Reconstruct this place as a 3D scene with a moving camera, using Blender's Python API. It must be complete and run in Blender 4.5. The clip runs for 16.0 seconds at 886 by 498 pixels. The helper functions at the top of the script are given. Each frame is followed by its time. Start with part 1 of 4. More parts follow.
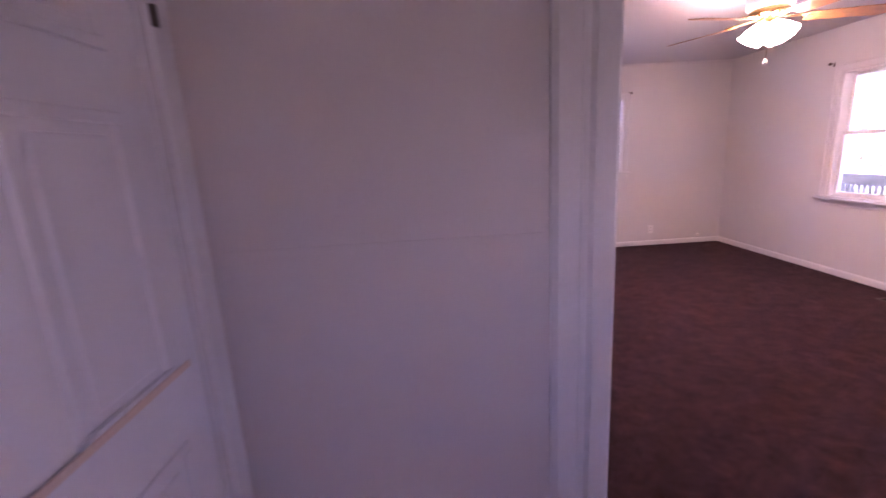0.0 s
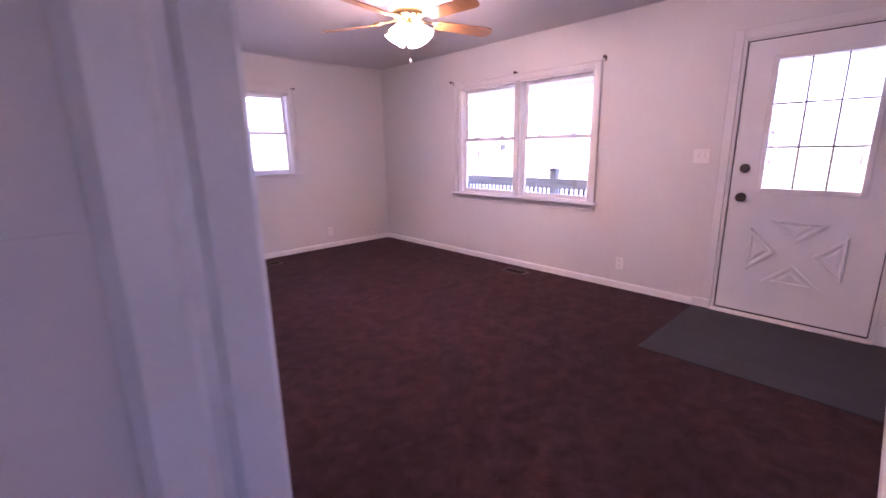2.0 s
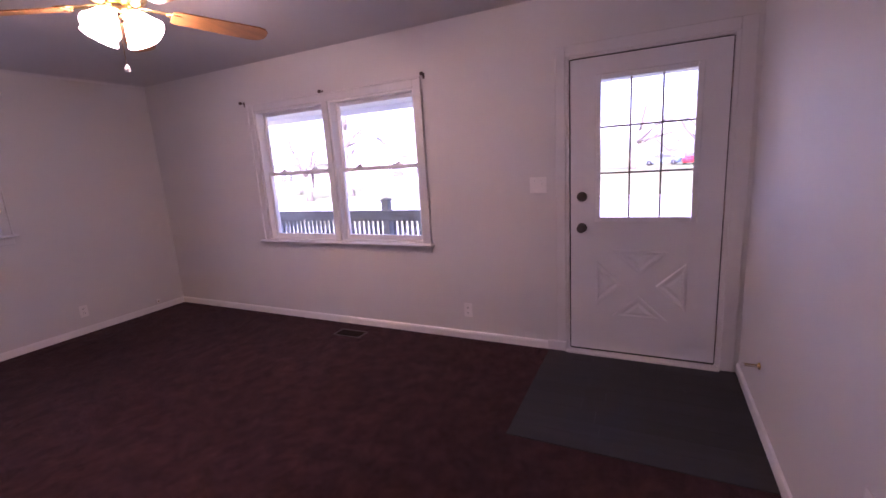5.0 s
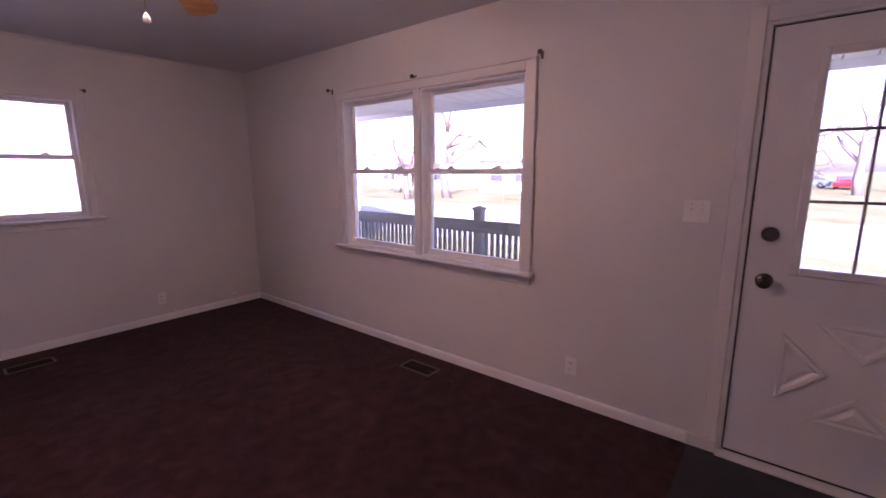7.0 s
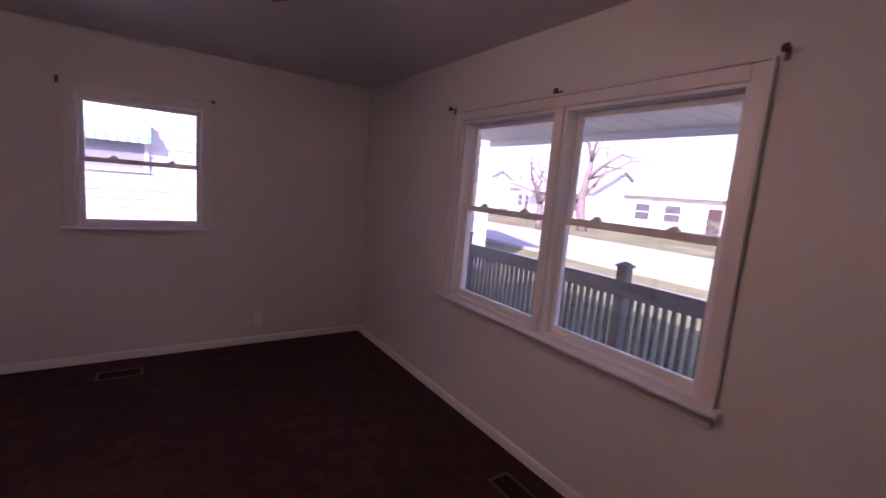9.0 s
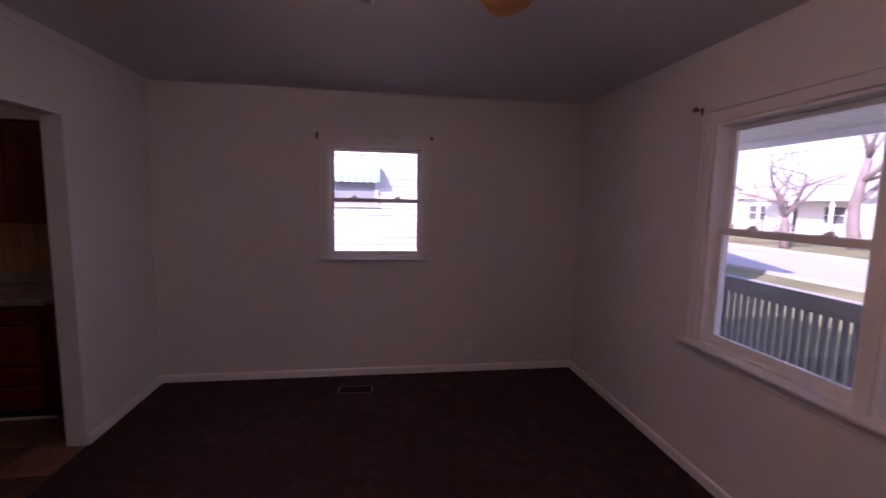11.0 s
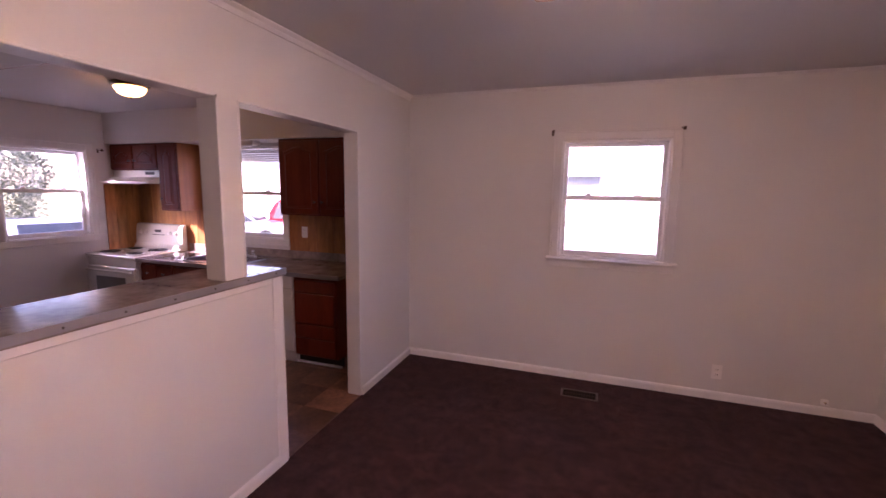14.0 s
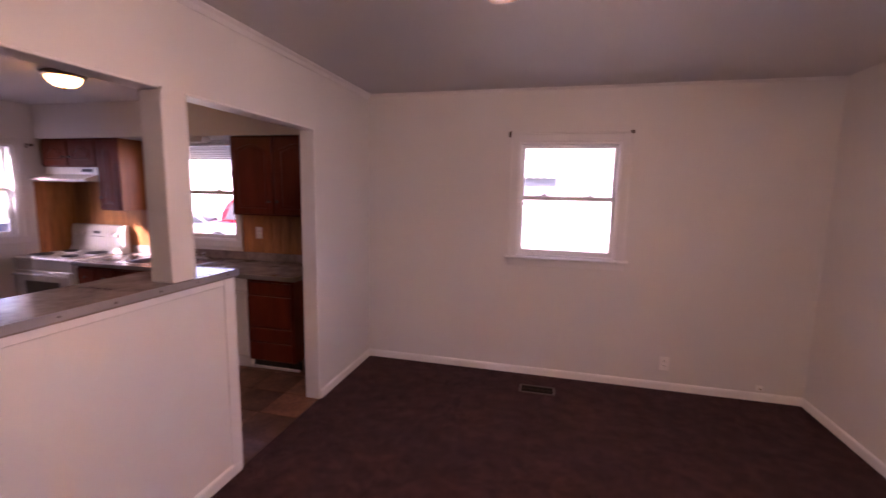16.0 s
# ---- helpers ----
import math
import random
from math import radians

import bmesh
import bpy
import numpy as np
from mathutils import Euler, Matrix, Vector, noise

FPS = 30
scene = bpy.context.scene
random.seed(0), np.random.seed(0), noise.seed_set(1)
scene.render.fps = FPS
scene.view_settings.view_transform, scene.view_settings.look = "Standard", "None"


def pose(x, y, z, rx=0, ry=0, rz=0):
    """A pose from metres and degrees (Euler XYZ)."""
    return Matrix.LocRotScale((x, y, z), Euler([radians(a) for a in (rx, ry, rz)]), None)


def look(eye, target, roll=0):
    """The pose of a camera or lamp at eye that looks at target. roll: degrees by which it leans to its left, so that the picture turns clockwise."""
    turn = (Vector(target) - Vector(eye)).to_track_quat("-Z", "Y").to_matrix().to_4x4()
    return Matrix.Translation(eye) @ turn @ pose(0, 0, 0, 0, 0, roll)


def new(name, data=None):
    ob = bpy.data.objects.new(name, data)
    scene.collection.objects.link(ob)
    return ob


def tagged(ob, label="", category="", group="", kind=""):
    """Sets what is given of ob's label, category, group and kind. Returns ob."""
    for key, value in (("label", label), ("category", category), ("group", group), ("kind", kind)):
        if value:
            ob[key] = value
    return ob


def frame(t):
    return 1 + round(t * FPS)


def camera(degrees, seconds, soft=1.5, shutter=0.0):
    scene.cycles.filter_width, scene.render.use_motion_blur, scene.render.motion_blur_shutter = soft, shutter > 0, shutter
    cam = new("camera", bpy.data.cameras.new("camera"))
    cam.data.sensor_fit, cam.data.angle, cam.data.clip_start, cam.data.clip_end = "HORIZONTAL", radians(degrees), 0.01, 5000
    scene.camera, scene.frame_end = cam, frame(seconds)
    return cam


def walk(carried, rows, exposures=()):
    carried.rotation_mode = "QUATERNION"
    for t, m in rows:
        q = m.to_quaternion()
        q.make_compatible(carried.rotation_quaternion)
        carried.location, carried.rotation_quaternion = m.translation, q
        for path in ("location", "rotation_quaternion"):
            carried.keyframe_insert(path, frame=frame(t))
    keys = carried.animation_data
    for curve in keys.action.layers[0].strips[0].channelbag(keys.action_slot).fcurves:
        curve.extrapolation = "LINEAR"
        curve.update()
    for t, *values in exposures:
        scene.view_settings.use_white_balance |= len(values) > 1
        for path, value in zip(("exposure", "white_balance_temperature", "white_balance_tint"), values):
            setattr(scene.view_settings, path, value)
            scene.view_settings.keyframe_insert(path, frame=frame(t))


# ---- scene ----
cam = camera(91.9, 16.0, shutter=0.5)
PATH = [
    (0, (-4.175, -5.899, 1.46), (-4.109, -3.949, 1.02), -3.2),
    (0.5, (-4.074, -5.746, 1.446), (-3.791, -3.818, 0.994), -1.4),
    (1, (-4.031, -5.678, 1.327), (-3.384, -3.849, 0.842), -0.1),
    (1.5, (-3.995, -5.504, 1.331), (-2.864, -3.916, 0.884), -1.1),
    (2, (-3.908, -5.417, 1.327), (-2.575, -3.997, 0.873), -1.0),
    (2.5, (-3.781, -5.322, 1.387), (-2.332, -4.034, 0.895), -1.9),
    (3, (-3.668, -5.298, 1.354), (-1.948, -4.441, 0.801), -3.6),
    (3.5, (-3.506, -5.242, 1.357), (-1.695, -4.529, 0.898), -4.9),
    (3.7, (-3.402, -5.231, 1.357), (-1.618, -4.426, 0.941), -4.9),
    (5.8, (-2.869, -4.87, 1.476), (-1.136, -3.943, 1.102), -2.5),
    (6, (-2.781, -4.844, 1.447), (-1.108, -3.799, 1.12), -2.3),
    (6.5, (-2.594, -4.767, 1.461), (-1.028, -3.563, 1.145), 0.1),
    (7, (-2.433, -4.626, 1.44), (-0.893, -3.402, 1.078), -0.2),
    (7.5, (-2.293, -4.441, 1.467), (-0.752, -3.222, 1.095), -1.3),
    (8, (-2.041, -4.293, 1.458), (-0.626, -2.91, 1.168), -0.5),
    (8.2, (-1.963, -4.244, 1.479), (-0.608, -2.801, 1.193), 1.9),
    (10.3, (-1.737, -3.81, 1.569), (-1.12, -1.922, 1.335), 0.3),
    (10.5, (-1.738, -3.771, 1.568), (-1.222, -1.852, 1.339), 0.6),
    (11, (-1.823, -3.757, 1.568), (-1.526, -1.793, 1.343), 1.2),
    (11.5, (-1.82, -3.73, 1.559), (-1.768, -1.745, 1.317), 0.6),
    (12, (-1.872, -3.743, 1.599), (-1.992, -1.764, 1.333), 1.3),
    (12.5, (-1.887, -3.728, 1.6), (-2.178, -1.767, 1.333), 1.4),
    (13, (-1.918, -3.726, 1.6), (-2.341, -1.788, 1.341), 1.6),
    (13.5, (-1.945, -3.725, 1.606), (-2.479, -1.816, 1.34), 1.1),
    (14, (-1.982, -3.726, 1.607), (-2.634, -1.856, 1.333), 0.8),
    (14.5, (-2.009, -3.734, 1.611), (-2.736, -1.891, 1.338), 1.1),
    (15, (-2.026, -3.746, 1.61), (-2.8, -1.921, 1.339), 1.5),
    (15.5, (-2.016, -3.745, 1.609), (-2.722, -1.894, 1.338), 1.5),
    (16, (-1.973, -3.728, 1.596), (-2.45, -1.804, 1.33), 1.1),
]
walk(cam, [(t, look(eye, target, roll)) for t, eye, target, roll in PATH],
     [(0.0, 3.65, 5600, 70), (0.5, 4.1, 5500, 67), (1.0, 4.15, 5550, 67), (2.0, 3.55, 5250, 65), (3.0, 3.4, 5000, 61), (3.5, 3.15, 5100, 62), (6.0, 2.35, 5400, 64), (8.0, 1.7, 5650, 64), (10.5, 0.85, 5650, 61), (11.0, 1.1, 5650, 61), (11.5, 1.5, 5750, 64), (12.0, 1.72, 5800, 65),
      (12.5, 2.3, 5950, 66), (13.5, 2.85, 6050, 61), (16.0, 2.82, 6250, 61)])

# ---------------------------------------------------------------- light
SUN_DIR = Vector((0.70, 0.476, -0.525)).normalized()
world = bpy.data.worlds.new("world")
scene.world = world
world.use_nodes = True
wn, wl = world.node_tree.nodes, world.node_tree.links
sky = wn.new("ShaderNodeTexSky")
sky.sky_type, sky.sun_disc = "NISHITA", False
sky.sun_elevation = math.asin(-SUN_DIR.z)
sky.sun_rotation = math.atan2(-SUN_DIR.x, -SUN_DIR.y)
sky.air_density, sky.dust_density = 1.0, 2.0
wl.new(sky.outputs[0], wn["Background"].inputs[0])
wn["Background"].inputs[1].default_value = 0.15
sun_data = bpy.data.lights.new("sun", "SUN")
sun_data.energy, sun_data.angle, sun_data.color = 4.8, radians(0.6), (1.0, 0.93, 0.84)
sun_lamp = new("sun", sun_data)
sun_lamp.matrix_world = look(-40 * SUN_DIR, (0, 0, 0))

# ---------------------------------------------------------------- materials


def mat(name, color, rough=0.5, metal=0.0, var=0.08, scale=3.0, fine=60.0, bump=0.1, depth=0.002, color2=None,
        stretch=(1, 1, 1), spec=0.5, rand=0.0, sharp=0.0, coat=0.0):
    m = bpy.data.materials.new(name)
    m.use_nodes = True
    n, l = m.node_tree.nodes, m.node_tree.links
    b = n["Principled BSDF"]
    co = n.new("ShaderNodeTexCoord")
    mp = n.new("ShaderNodeMapping")
    mp.inputs["Scale"].default_value = stretch
    l.new(co.outputs["Object"], mp.inputs[0])
    vec = mp.outputs[0]
    if rand:
        info = n.new("ShaderNodeObjectInfo")
        add = n.new("ShaderNodeVectorMath")
        add.operation = "MULTIPLY_ADD"
        add.inputs[1].default_value = (37, 53, 71)
        l.new(info.outputs["Random"], add.inputs[0])
        l.new(vec, add.inputs[2])
        vec = add.outputs[0]
    big, small = n.new("ShaderNodeTexNoise"), n.new("ShaderNodeTexNoise")
    big.inputs["Scale"].default_value, small.inputs["Scale"].default_value = scale, fine
    big.inputs["Detail"].default_value = small.inputs["Detail"].default_value = 4
    l.new(vec, big.inputs[0]), l.new(vec, small.inputs[0])
    mix = n.new("ShaderNodeMix")
    mix.data_type = "FLOAT"
    mix.inputs[0].default_value = 0.35
    l.new(big.outputs[0], mix.inputs[2]), l.new(small.outputs[0], mix.inputs[3])
    fac = mix.outputs[0]
    ramp = n.new("ShaderNodeValToRGB")
    lo, hi = (0.3 + 0.15 * sharp, 0.7 - 0.15 * sharp)
    ramp.color_ramp.elements[0].position, ramp.color_ramp.elements[1].position = lo, hi
    c = Vector(color)
    c1 = c * (1 - var)
    c2 = Vector(color2) if color2 else c * (1 + var)
    ramp.color_ramp.elements[0].color = (*c1, 1)
    ramp.color_ramp.elements[1].color = (*[min(v, 1) for v in c2], 1)
    l.new(fac, ramp.inputs[0])
    out = ramp.outputs[0]
    if rand:
        hsv = n.new("ShaderNodeHueSaturation")
        rm = n.new("ShaderNodeMapRange")
        rm.inputs[3].default_value, rm.inputs[4].default_value = 1 - rand, 1 + rand
        l.new(info.outputs["Random"], rm.inputs[0])
        l.new(rm.outputs[0], hsv.inputs["Value"])
        l.new(out, hsv.inputs["Color"])
        out = hsv.outputs[0]
    l.new(out, b.inputs["Base Color"])
    rr = n.new("ShaderNodeMapRange")
    rr.inputs[3].default_value, rr.inputs[4].default_value = max(rough - 0.08, 0.02), min(rough + 0.08, 1)
    l.new(fac, rr.inputs[0])
    l.new(rr.outputs[0], b.inputs["Roughness"])
    b.inputs["Metallic"].default_value = metal
    b.inputs["Specular IOR Level"].default_value = spec
    b.inputs["Coat Weight"].default_value = coat
    if bump:
        bp = n.new("ShaderNodeBump")
        bp.inputs["Strength"].default_value, bp.inputs["Distance"].default_value = bump, depth
        l.new(small.outputs[0], bp.inputs["Height"])
        l.new(bp.outputs[0], b.inputs["Normal"])
    return m


def glow(name, color, strength, rough=0.3):
    m = mat(name, color, rough, bump=0)
    b = m.node_tree.nodes["Principled BSDF"]
    b.inputs["Emission Color"].default_value = (*color, 1)
    b.inputs["Emission Strength"].default_value = strength
    return m


def glassy(name, color=(1, 1, 1), rough=0.0):
    m = bpy.data.materials.new(name)
    m.use_nodes = True
    b = m.node_tree.nodes["Principled BSDF"]
    b.inputs["Base Color"].default_value = (*color, 1)
    b.inputs["Roughness"].default_value = rough
    b.inputs["Transmission Weight"].default_value = 1
    b.inputs["IOR"].default_value = 1.45
    return m


WALL = mat("wall_paint", (0.72, 0.705, 0.69), 0.55, var=0.03, scale=1.2, fine=180, bump=0.12, depth=0.0015)
# wall paint copy with the hall's warm indirect light put into its colour
HALL = mat("warm_lit_wall_paint", (0.70, 0.645, 0.615), 0.5, var=0.03, scale=1.2, fine=180, bump=0.12, depth=0.0015)
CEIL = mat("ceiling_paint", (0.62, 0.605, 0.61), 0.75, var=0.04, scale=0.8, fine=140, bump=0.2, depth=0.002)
TRIM = mat("white_trim_paint", (0.755, 0.74, 0.735), 0.38, var=0.04, scale=4, fine=90, bump=0.06)
DOORP = mat("door_paint", (0.80, 0.79, 0.80), 0.33, var=0.03, scale=3, fine=120, bump=0.05)


def carpet_material():
    """Cut pile: soft brushed patches over a fine speckle."""
    m = mat("brown_carpet", (0.027, 0.0108, 0.0118), 0.95, var=0.32, scale=9.0, fine=200, bump=0.9, depth=0.010, color2=(0.076, 0.0325, 0.0345), spec=0.08)
    n, l = m.node_tree.nodes, m.node_tree.links
    b = n["Principled BSDF"]
    big = [q for q in n if q.bl_idname == "ShaderNodeTexNoise"][0]
    big.inputs["Detail"].default_value, big.inputs["Roughness"].default_value, big.inputs["Distortion"].default_value = 8, 0.72, 0.3
    co = [q for q in n if q.bl_idname == "ShaderNodeMapping"][0]
    broad = n.new("ShaderNodeTexNoise")
    broad.inputs["Scale"].default_value, broad.inputs["Detail"].default_value, broad.inputs["Distortion"].default_value = 1.3, 4, 0.3
    l.new(co.outputs[0], broad.inputs[0])
    hsv = n.new("ShaderNodeHueSaturation")
    rng2 = n.new("ShaderNodeMapRange")
    rng2.inputs[1].default_value, rng2.inputs[2].default_value = 0.3, 0.7
    rng2.inputs[3].default_value, rng2.inputs[4].default_value = 0.84, 1.18
    l.new(broad.outputs[0], rng2.inputs[0])
    l.new(rng2.outputs[0], hsv.inputs["Value"])
    ramp = [q for q in n if q.bl_idname == "ShaderNodeValToRGB"][0]
    ramp.color_ramp.elements[0].position, ramp.color_ramp.elements[1].position = 0.39, 0.64
    l.new(ramp.outputs[0], hsv.inputs["Color"])
    l.new(hsv.outputs[0], b.inputs["Base Color"])
    b.inputs["Sheen Weight"].default_value, b.inputs["Sheen Roughness"].default_value = 0.10, 0.5
    b.inputs["Sheen Tint"].default_value = (0.78, 0.60, 0.65, 1)
    return m


CARPET = carpet_material()
VINYL = mat("grey_plank_vinyl", (0.024, 0.022, 0.026), 0.52, var=0.4, scale=2, fine=30, stretch=(9, 0.8, 1), bump=0.1, rand=0.18)
TILE = mat("brown_stone_vinyl", (0.115, 0.046, 0.028), 0.36, var=0.5, scale=5, fine=30, color2=(0.30, 0.15, 0.095), bump=0.1, rand=0.4)
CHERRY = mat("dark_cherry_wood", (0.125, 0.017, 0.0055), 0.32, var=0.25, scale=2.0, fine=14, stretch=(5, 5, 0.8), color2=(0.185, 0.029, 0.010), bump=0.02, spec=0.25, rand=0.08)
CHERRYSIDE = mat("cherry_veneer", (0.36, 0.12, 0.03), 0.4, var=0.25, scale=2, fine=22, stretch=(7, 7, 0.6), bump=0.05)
PINE = mat("knotty_pine", (0.36, 0.132, 0.034), 0.4, var=0.35, scale=3, fine=14, stretch=(7, 7, 0.9), color2=(0.50, 0.21, 0.058), bump=0.08, rand=0.15)
LAMINATE = mat("grey_marbled_laminate", (0.27, 0.22, 0.19), 0.17, var=0.35, scale=7, fine=30, color2=(0.40, 0.335, 0.295), bump=0)
EDGE = mat("dull_metal_edging", (0.34, 0.32, 0.32), 0.42, 0.6, var=0.1, scale=2, fine=10, bump=0)
OAK = mat("oak_fan_blade", (0.36, 0.17, 0.05), 0.35, var=0.3, scale=3, fine=30, stretch=(1.2, 10, 10), bump=0.05)
BRASS = mat("polished_brass", (0.75, 0.52, 0.19), 0.22, 1.0, var=0.08, bump=0.02)
PEWTER = mat("dark_pewter", (0.12, 0.10, 0.09), 0.32, 1.0, var=0.2, bump=0.05)
STEEL = mat("brushed_steel", (0.55, 0.55, 0.56), 0.28, 1.0, var=0.08, fine=120, bump=0.04)
ENAMEL = mat("cream_white_enamel", (0.78, 0.76, 0.72), 0.18, var=0.02, bump=0.01, coat=0.3)
BLACK = mat("black_enamel", (0.02, 0.02, 0.02), 0.3, var=0.2, bump=0.05)
DARKGLASS = mat("smoky_oven_glass", (0.22, 0.21, 0.205), 0.08, var=0.1, bump=0)
PLASTIC = mat("white_plastic", (0.86, 0.84, 0.82), 0.35, var=0.03, bump=0.02)
BROWNMETAL = mat("brown_painted_metal", (0.10, 0.065, 0.055), 0.45, 0.3, var=0.15, bump=0.05)
VINYLFRAME = mat("white_window_vinyl", (0.84, 0.83, 0.83), 0.35, var=0.02, bump=0.03)
GLASS = glassy("window_glass")
# grey tint added to darken the kitchen and the view through window_3
DIMMINGGLASS = glassy("dimming_window_glass", (0.80, 0.82, 0.84))
SHADE = glow("lit_frosted_glass", (1.0, 0.76, 0.46), 10.6)
DOME = glow("lit_dome_glass", (1.0, 0.55, 0.12), 2.4)
HINGE = mat("painted_hinge", (0.35, 0.28, 0.25), 0.4, 0.6, bump=0.05)
RAILWOOD = mat("weathered_grey_wood", (0.25, 0.245, 0.21), 0.8, var=0.3, scale=3, fine=30, stretch=(6, 1, 6), bump=0.4, depth=0.004, rand=0.15)
SOFFIT = mat("white_soffit_boards", (0.82, 0.82, 0.81), 0.5, var=0.05, bump=0.05)
DECK = mat("porch_concrete", (0.35, 0.33, 0.31), 0.85, var=0.15, scale=2, bump=0.3)
GRASS = mat("winter_lawn", (0.165, 0.18, 0.075), 0.95, var=0.3, scale=0.5, fine=12, color2=(0.29, 0.29, 0.15), bump=0.8, depth=0.03, spec=0.1)
ASPHALT = mat("worn_asphalt", (0.40, 0.41, 0.385), 0.85, var=0.12, scale=0.5, fine=30, bump=0.4)
CONCRETE = mat("pavement_concrete", (0.36, 0.35, 0.32), 0.85, var=0.12, scale=0.8, fine=20, bump=0.3)
SIDING = mat("white_lap_siding", (0.72, 0.72, 0.70), 0.55, var=0.05, scale=1, fine=20, bump=0.05)
SHINGLE = mat("grey_roof_shingles", (0.43, 0.44, 0.43), 0.9, var=0.3, scale=2, fine=15, bump=0.5, depth=0.01)
BARK = mat("grey_brown_bark", (0.22, 0.185, 0.165), 0.9, var=0.35, scale=3, fine=25, bump=0.8, depth=0.02)
LEAF = mat("evergreen_leaves", (0.15, 0.17, 0.115), 0.6, var=0.5, scale=1, fine=8, bump=0)
GREENCLOTH = mat("pale_green_awning", (0.22, 0.46, 0.28), 0.6, var=0.08, bump=0.1)
WHITECLOTH = mat("white_awning", (0.8, 0.8, 0.78), 0.6, var=0.04, bump=0.1)
RUBBER = mat("tyre_rubber", (0.02, 0.02, 0.02), 0.8, bump=0.2)
CARRED = mat("red_car_paint", (0.42, 0.02, 0.03), 0.2, var=0.05, bump=0, coat=0.6)
CARBLUE = mat("blue_car_paint", (0.16, 0.22, 0.32), 0.2, var=0.05, bump=0, coat=0.6)
CARWHITE = mat("white_car_paint", (0.78, 0.78, 0.78), 0.2, var=0.03, bump=0, coat=0.6)
CARGLASS = mat("tinted_car_glass", (0.10, 0.105, 0.11), 0.04, bump=0, var=0.05)
# beige for the highlight painted along the hall door's panel moulding
EDGEGLINT = mat("beige_highlight", (0.78, 0.62, 0.50), 0.5, bump=0.1)
DIMGLASS = mat("dim_house_glass", (0.30, 0.32, 0.36), 0.1, bump=0, var=0.05)
# near-black for the shade inside the floor registers
VENTSHADE = mat("duct_shade", (0.012, 0.010, 0.010), 0.95, var=0.2, bump=0, spec=0.05)
VENTBROWN = mat("dark_brown_register", (0.035, 0.024, 0.020), 0.75, var=0.2, bump=0.05, spec=0.15)
BASEP = mat("fresh_baseboard_paint", (0.86, 0.85, 0.845), 0.3, var=0.04, scale=4, fine=90, bump=0.05)
INK = mat("dark_print", (0.04, 0.04, 0.045), 0.4, bump=0)

# ---------------------------------------------------------------- mesh helpers


def finish(bm, smooth=False):
    bmesh.ops.recalc_face_normals(bm, faces=bm.faces)
    if smooth:
        for f in bm.faces:
            f.smooth = True
    return bm


def box(bm, x0, x1, y0, y1, z0, z1, bevel=0.0, m=None):
    vs = [bm.verts.new((x, y, z)) for x in (x0, x1) for y in (y0, y1) for z in (z0, z1)]
    quads = ((0, 1, 3, 2), (4, 6, 7, 5), (0, 4, 5, 1), (2, 3, 7, 6), (0, 2, 6, 4), (1, 5, 7, 3))
    fs = [bm.faces.new([vs[i] for i in q]) for q in quads]
    if bevel:
        es = list({e for f in fs for e in f.edges})
        r = bmesh.ops.bevel(bm, geom=es, offset=bevel, segments=1, affect="EDGES", profile=0.5)
        vs = list({v for v in vs if v.is_valid} | set(r["verts"]))
    if m:
        bmesh.ops.transform(bm, matrix=m, verts=vs)
    return bm


def boxes(*args, bevel=0.0):
    bm = bmesh.new()
    for a in args:
        box(bm, *a, bevel=bevel)
    return bm


def prism(bm, pts, axis, a, b, bevel=0.0):
    """A polygon of 2D points, pushed along an axis from a to b."""
    def at(p, v):
        return {"x": (v, p[0], p[1]), "y": (p[0], v, p[1]), "z": (p[0], p[1], v)}[axis]
    lo, hi = [bm.verts.new(at(p, a)) for p in pts], [bm.verts.new(at(p, b)) for p in pts]
    fs = [bm.faces.new(lo), bm.faces.new(hi[::-1])]
    n = len(pts)
    for i in range(n):
        fs.append(bm.faces.new((lo[i], hi[i], hi[(i + 1) % n], lo[(i + 1) % n])))
    bmesh.ops.recalc_face_normals(bm, faces=fs)
    if bevel:
        bmesh.ops.bevel(bm, geom=list({e for f in fs for e in f.edges}), offset=bevel, segments=2, affect="EDGES")
    return bm


def lathe(bm, profile, n=24, m=None, cap=True):
    """Turns (radius, height) points about z."""
    rings = []
    for r, z in profile:
        rings.append([bm.verts.new((r * math.cos(2 * math.pi * k / n), r * math.sin(2 * math.pi * k / n), z)) for k in range(n)])
    for a, b in zip(rings, rings[1:]):
        for k in range(n):
            f = bm.faces.new((a[k], a[(k + 1) % n], b[(k + 1) % n], b[k]))
            f.smooth = True
    if cap:
        bm.faces.new(rings[0][::-1]), bm.faces.new(rings[-1])
    if m:
        bmesh.ops.transform(bm, matrix=m, verts=[v for r in rings for v in r])
    return bm


def tube(bm, pts, radii, n=8):
    """A round bar along points."""
    rings = []
    for i, p in enumerate(pts):
        p = Vector(p)
        d = (Vector(pts[min(i + 1, len(pts) - 1)]) - Vector(pts[max(i - 1, 0)])).normalized()
        u = d.orthogonal().normalized()
        w = d.cross(u)
        r = radii[i] if isinstance(radii, (list, tuple)) else radii
        rings.append([bm.verts.new(p + r * (math.cos(2 * math.pi * k / n) * u + math.sin(2 * math.pi * k / n) * w)) for k in range(n)])
    for a, b in zip(rings, rings[1:]):
        shift = min(range(n), key=lambda s: (a[0].co - b[s].co).length)
        for k in range(n):
            f = bm.faces.new((a[k], a[(k + 1) % n], b[(k + 1 + shift) % n], b[(k + shift) % n]))
            f.smooth = True
    bm.faces.new(rings[0][::-1]), bm.faces.new(rings[-1])
    return bm


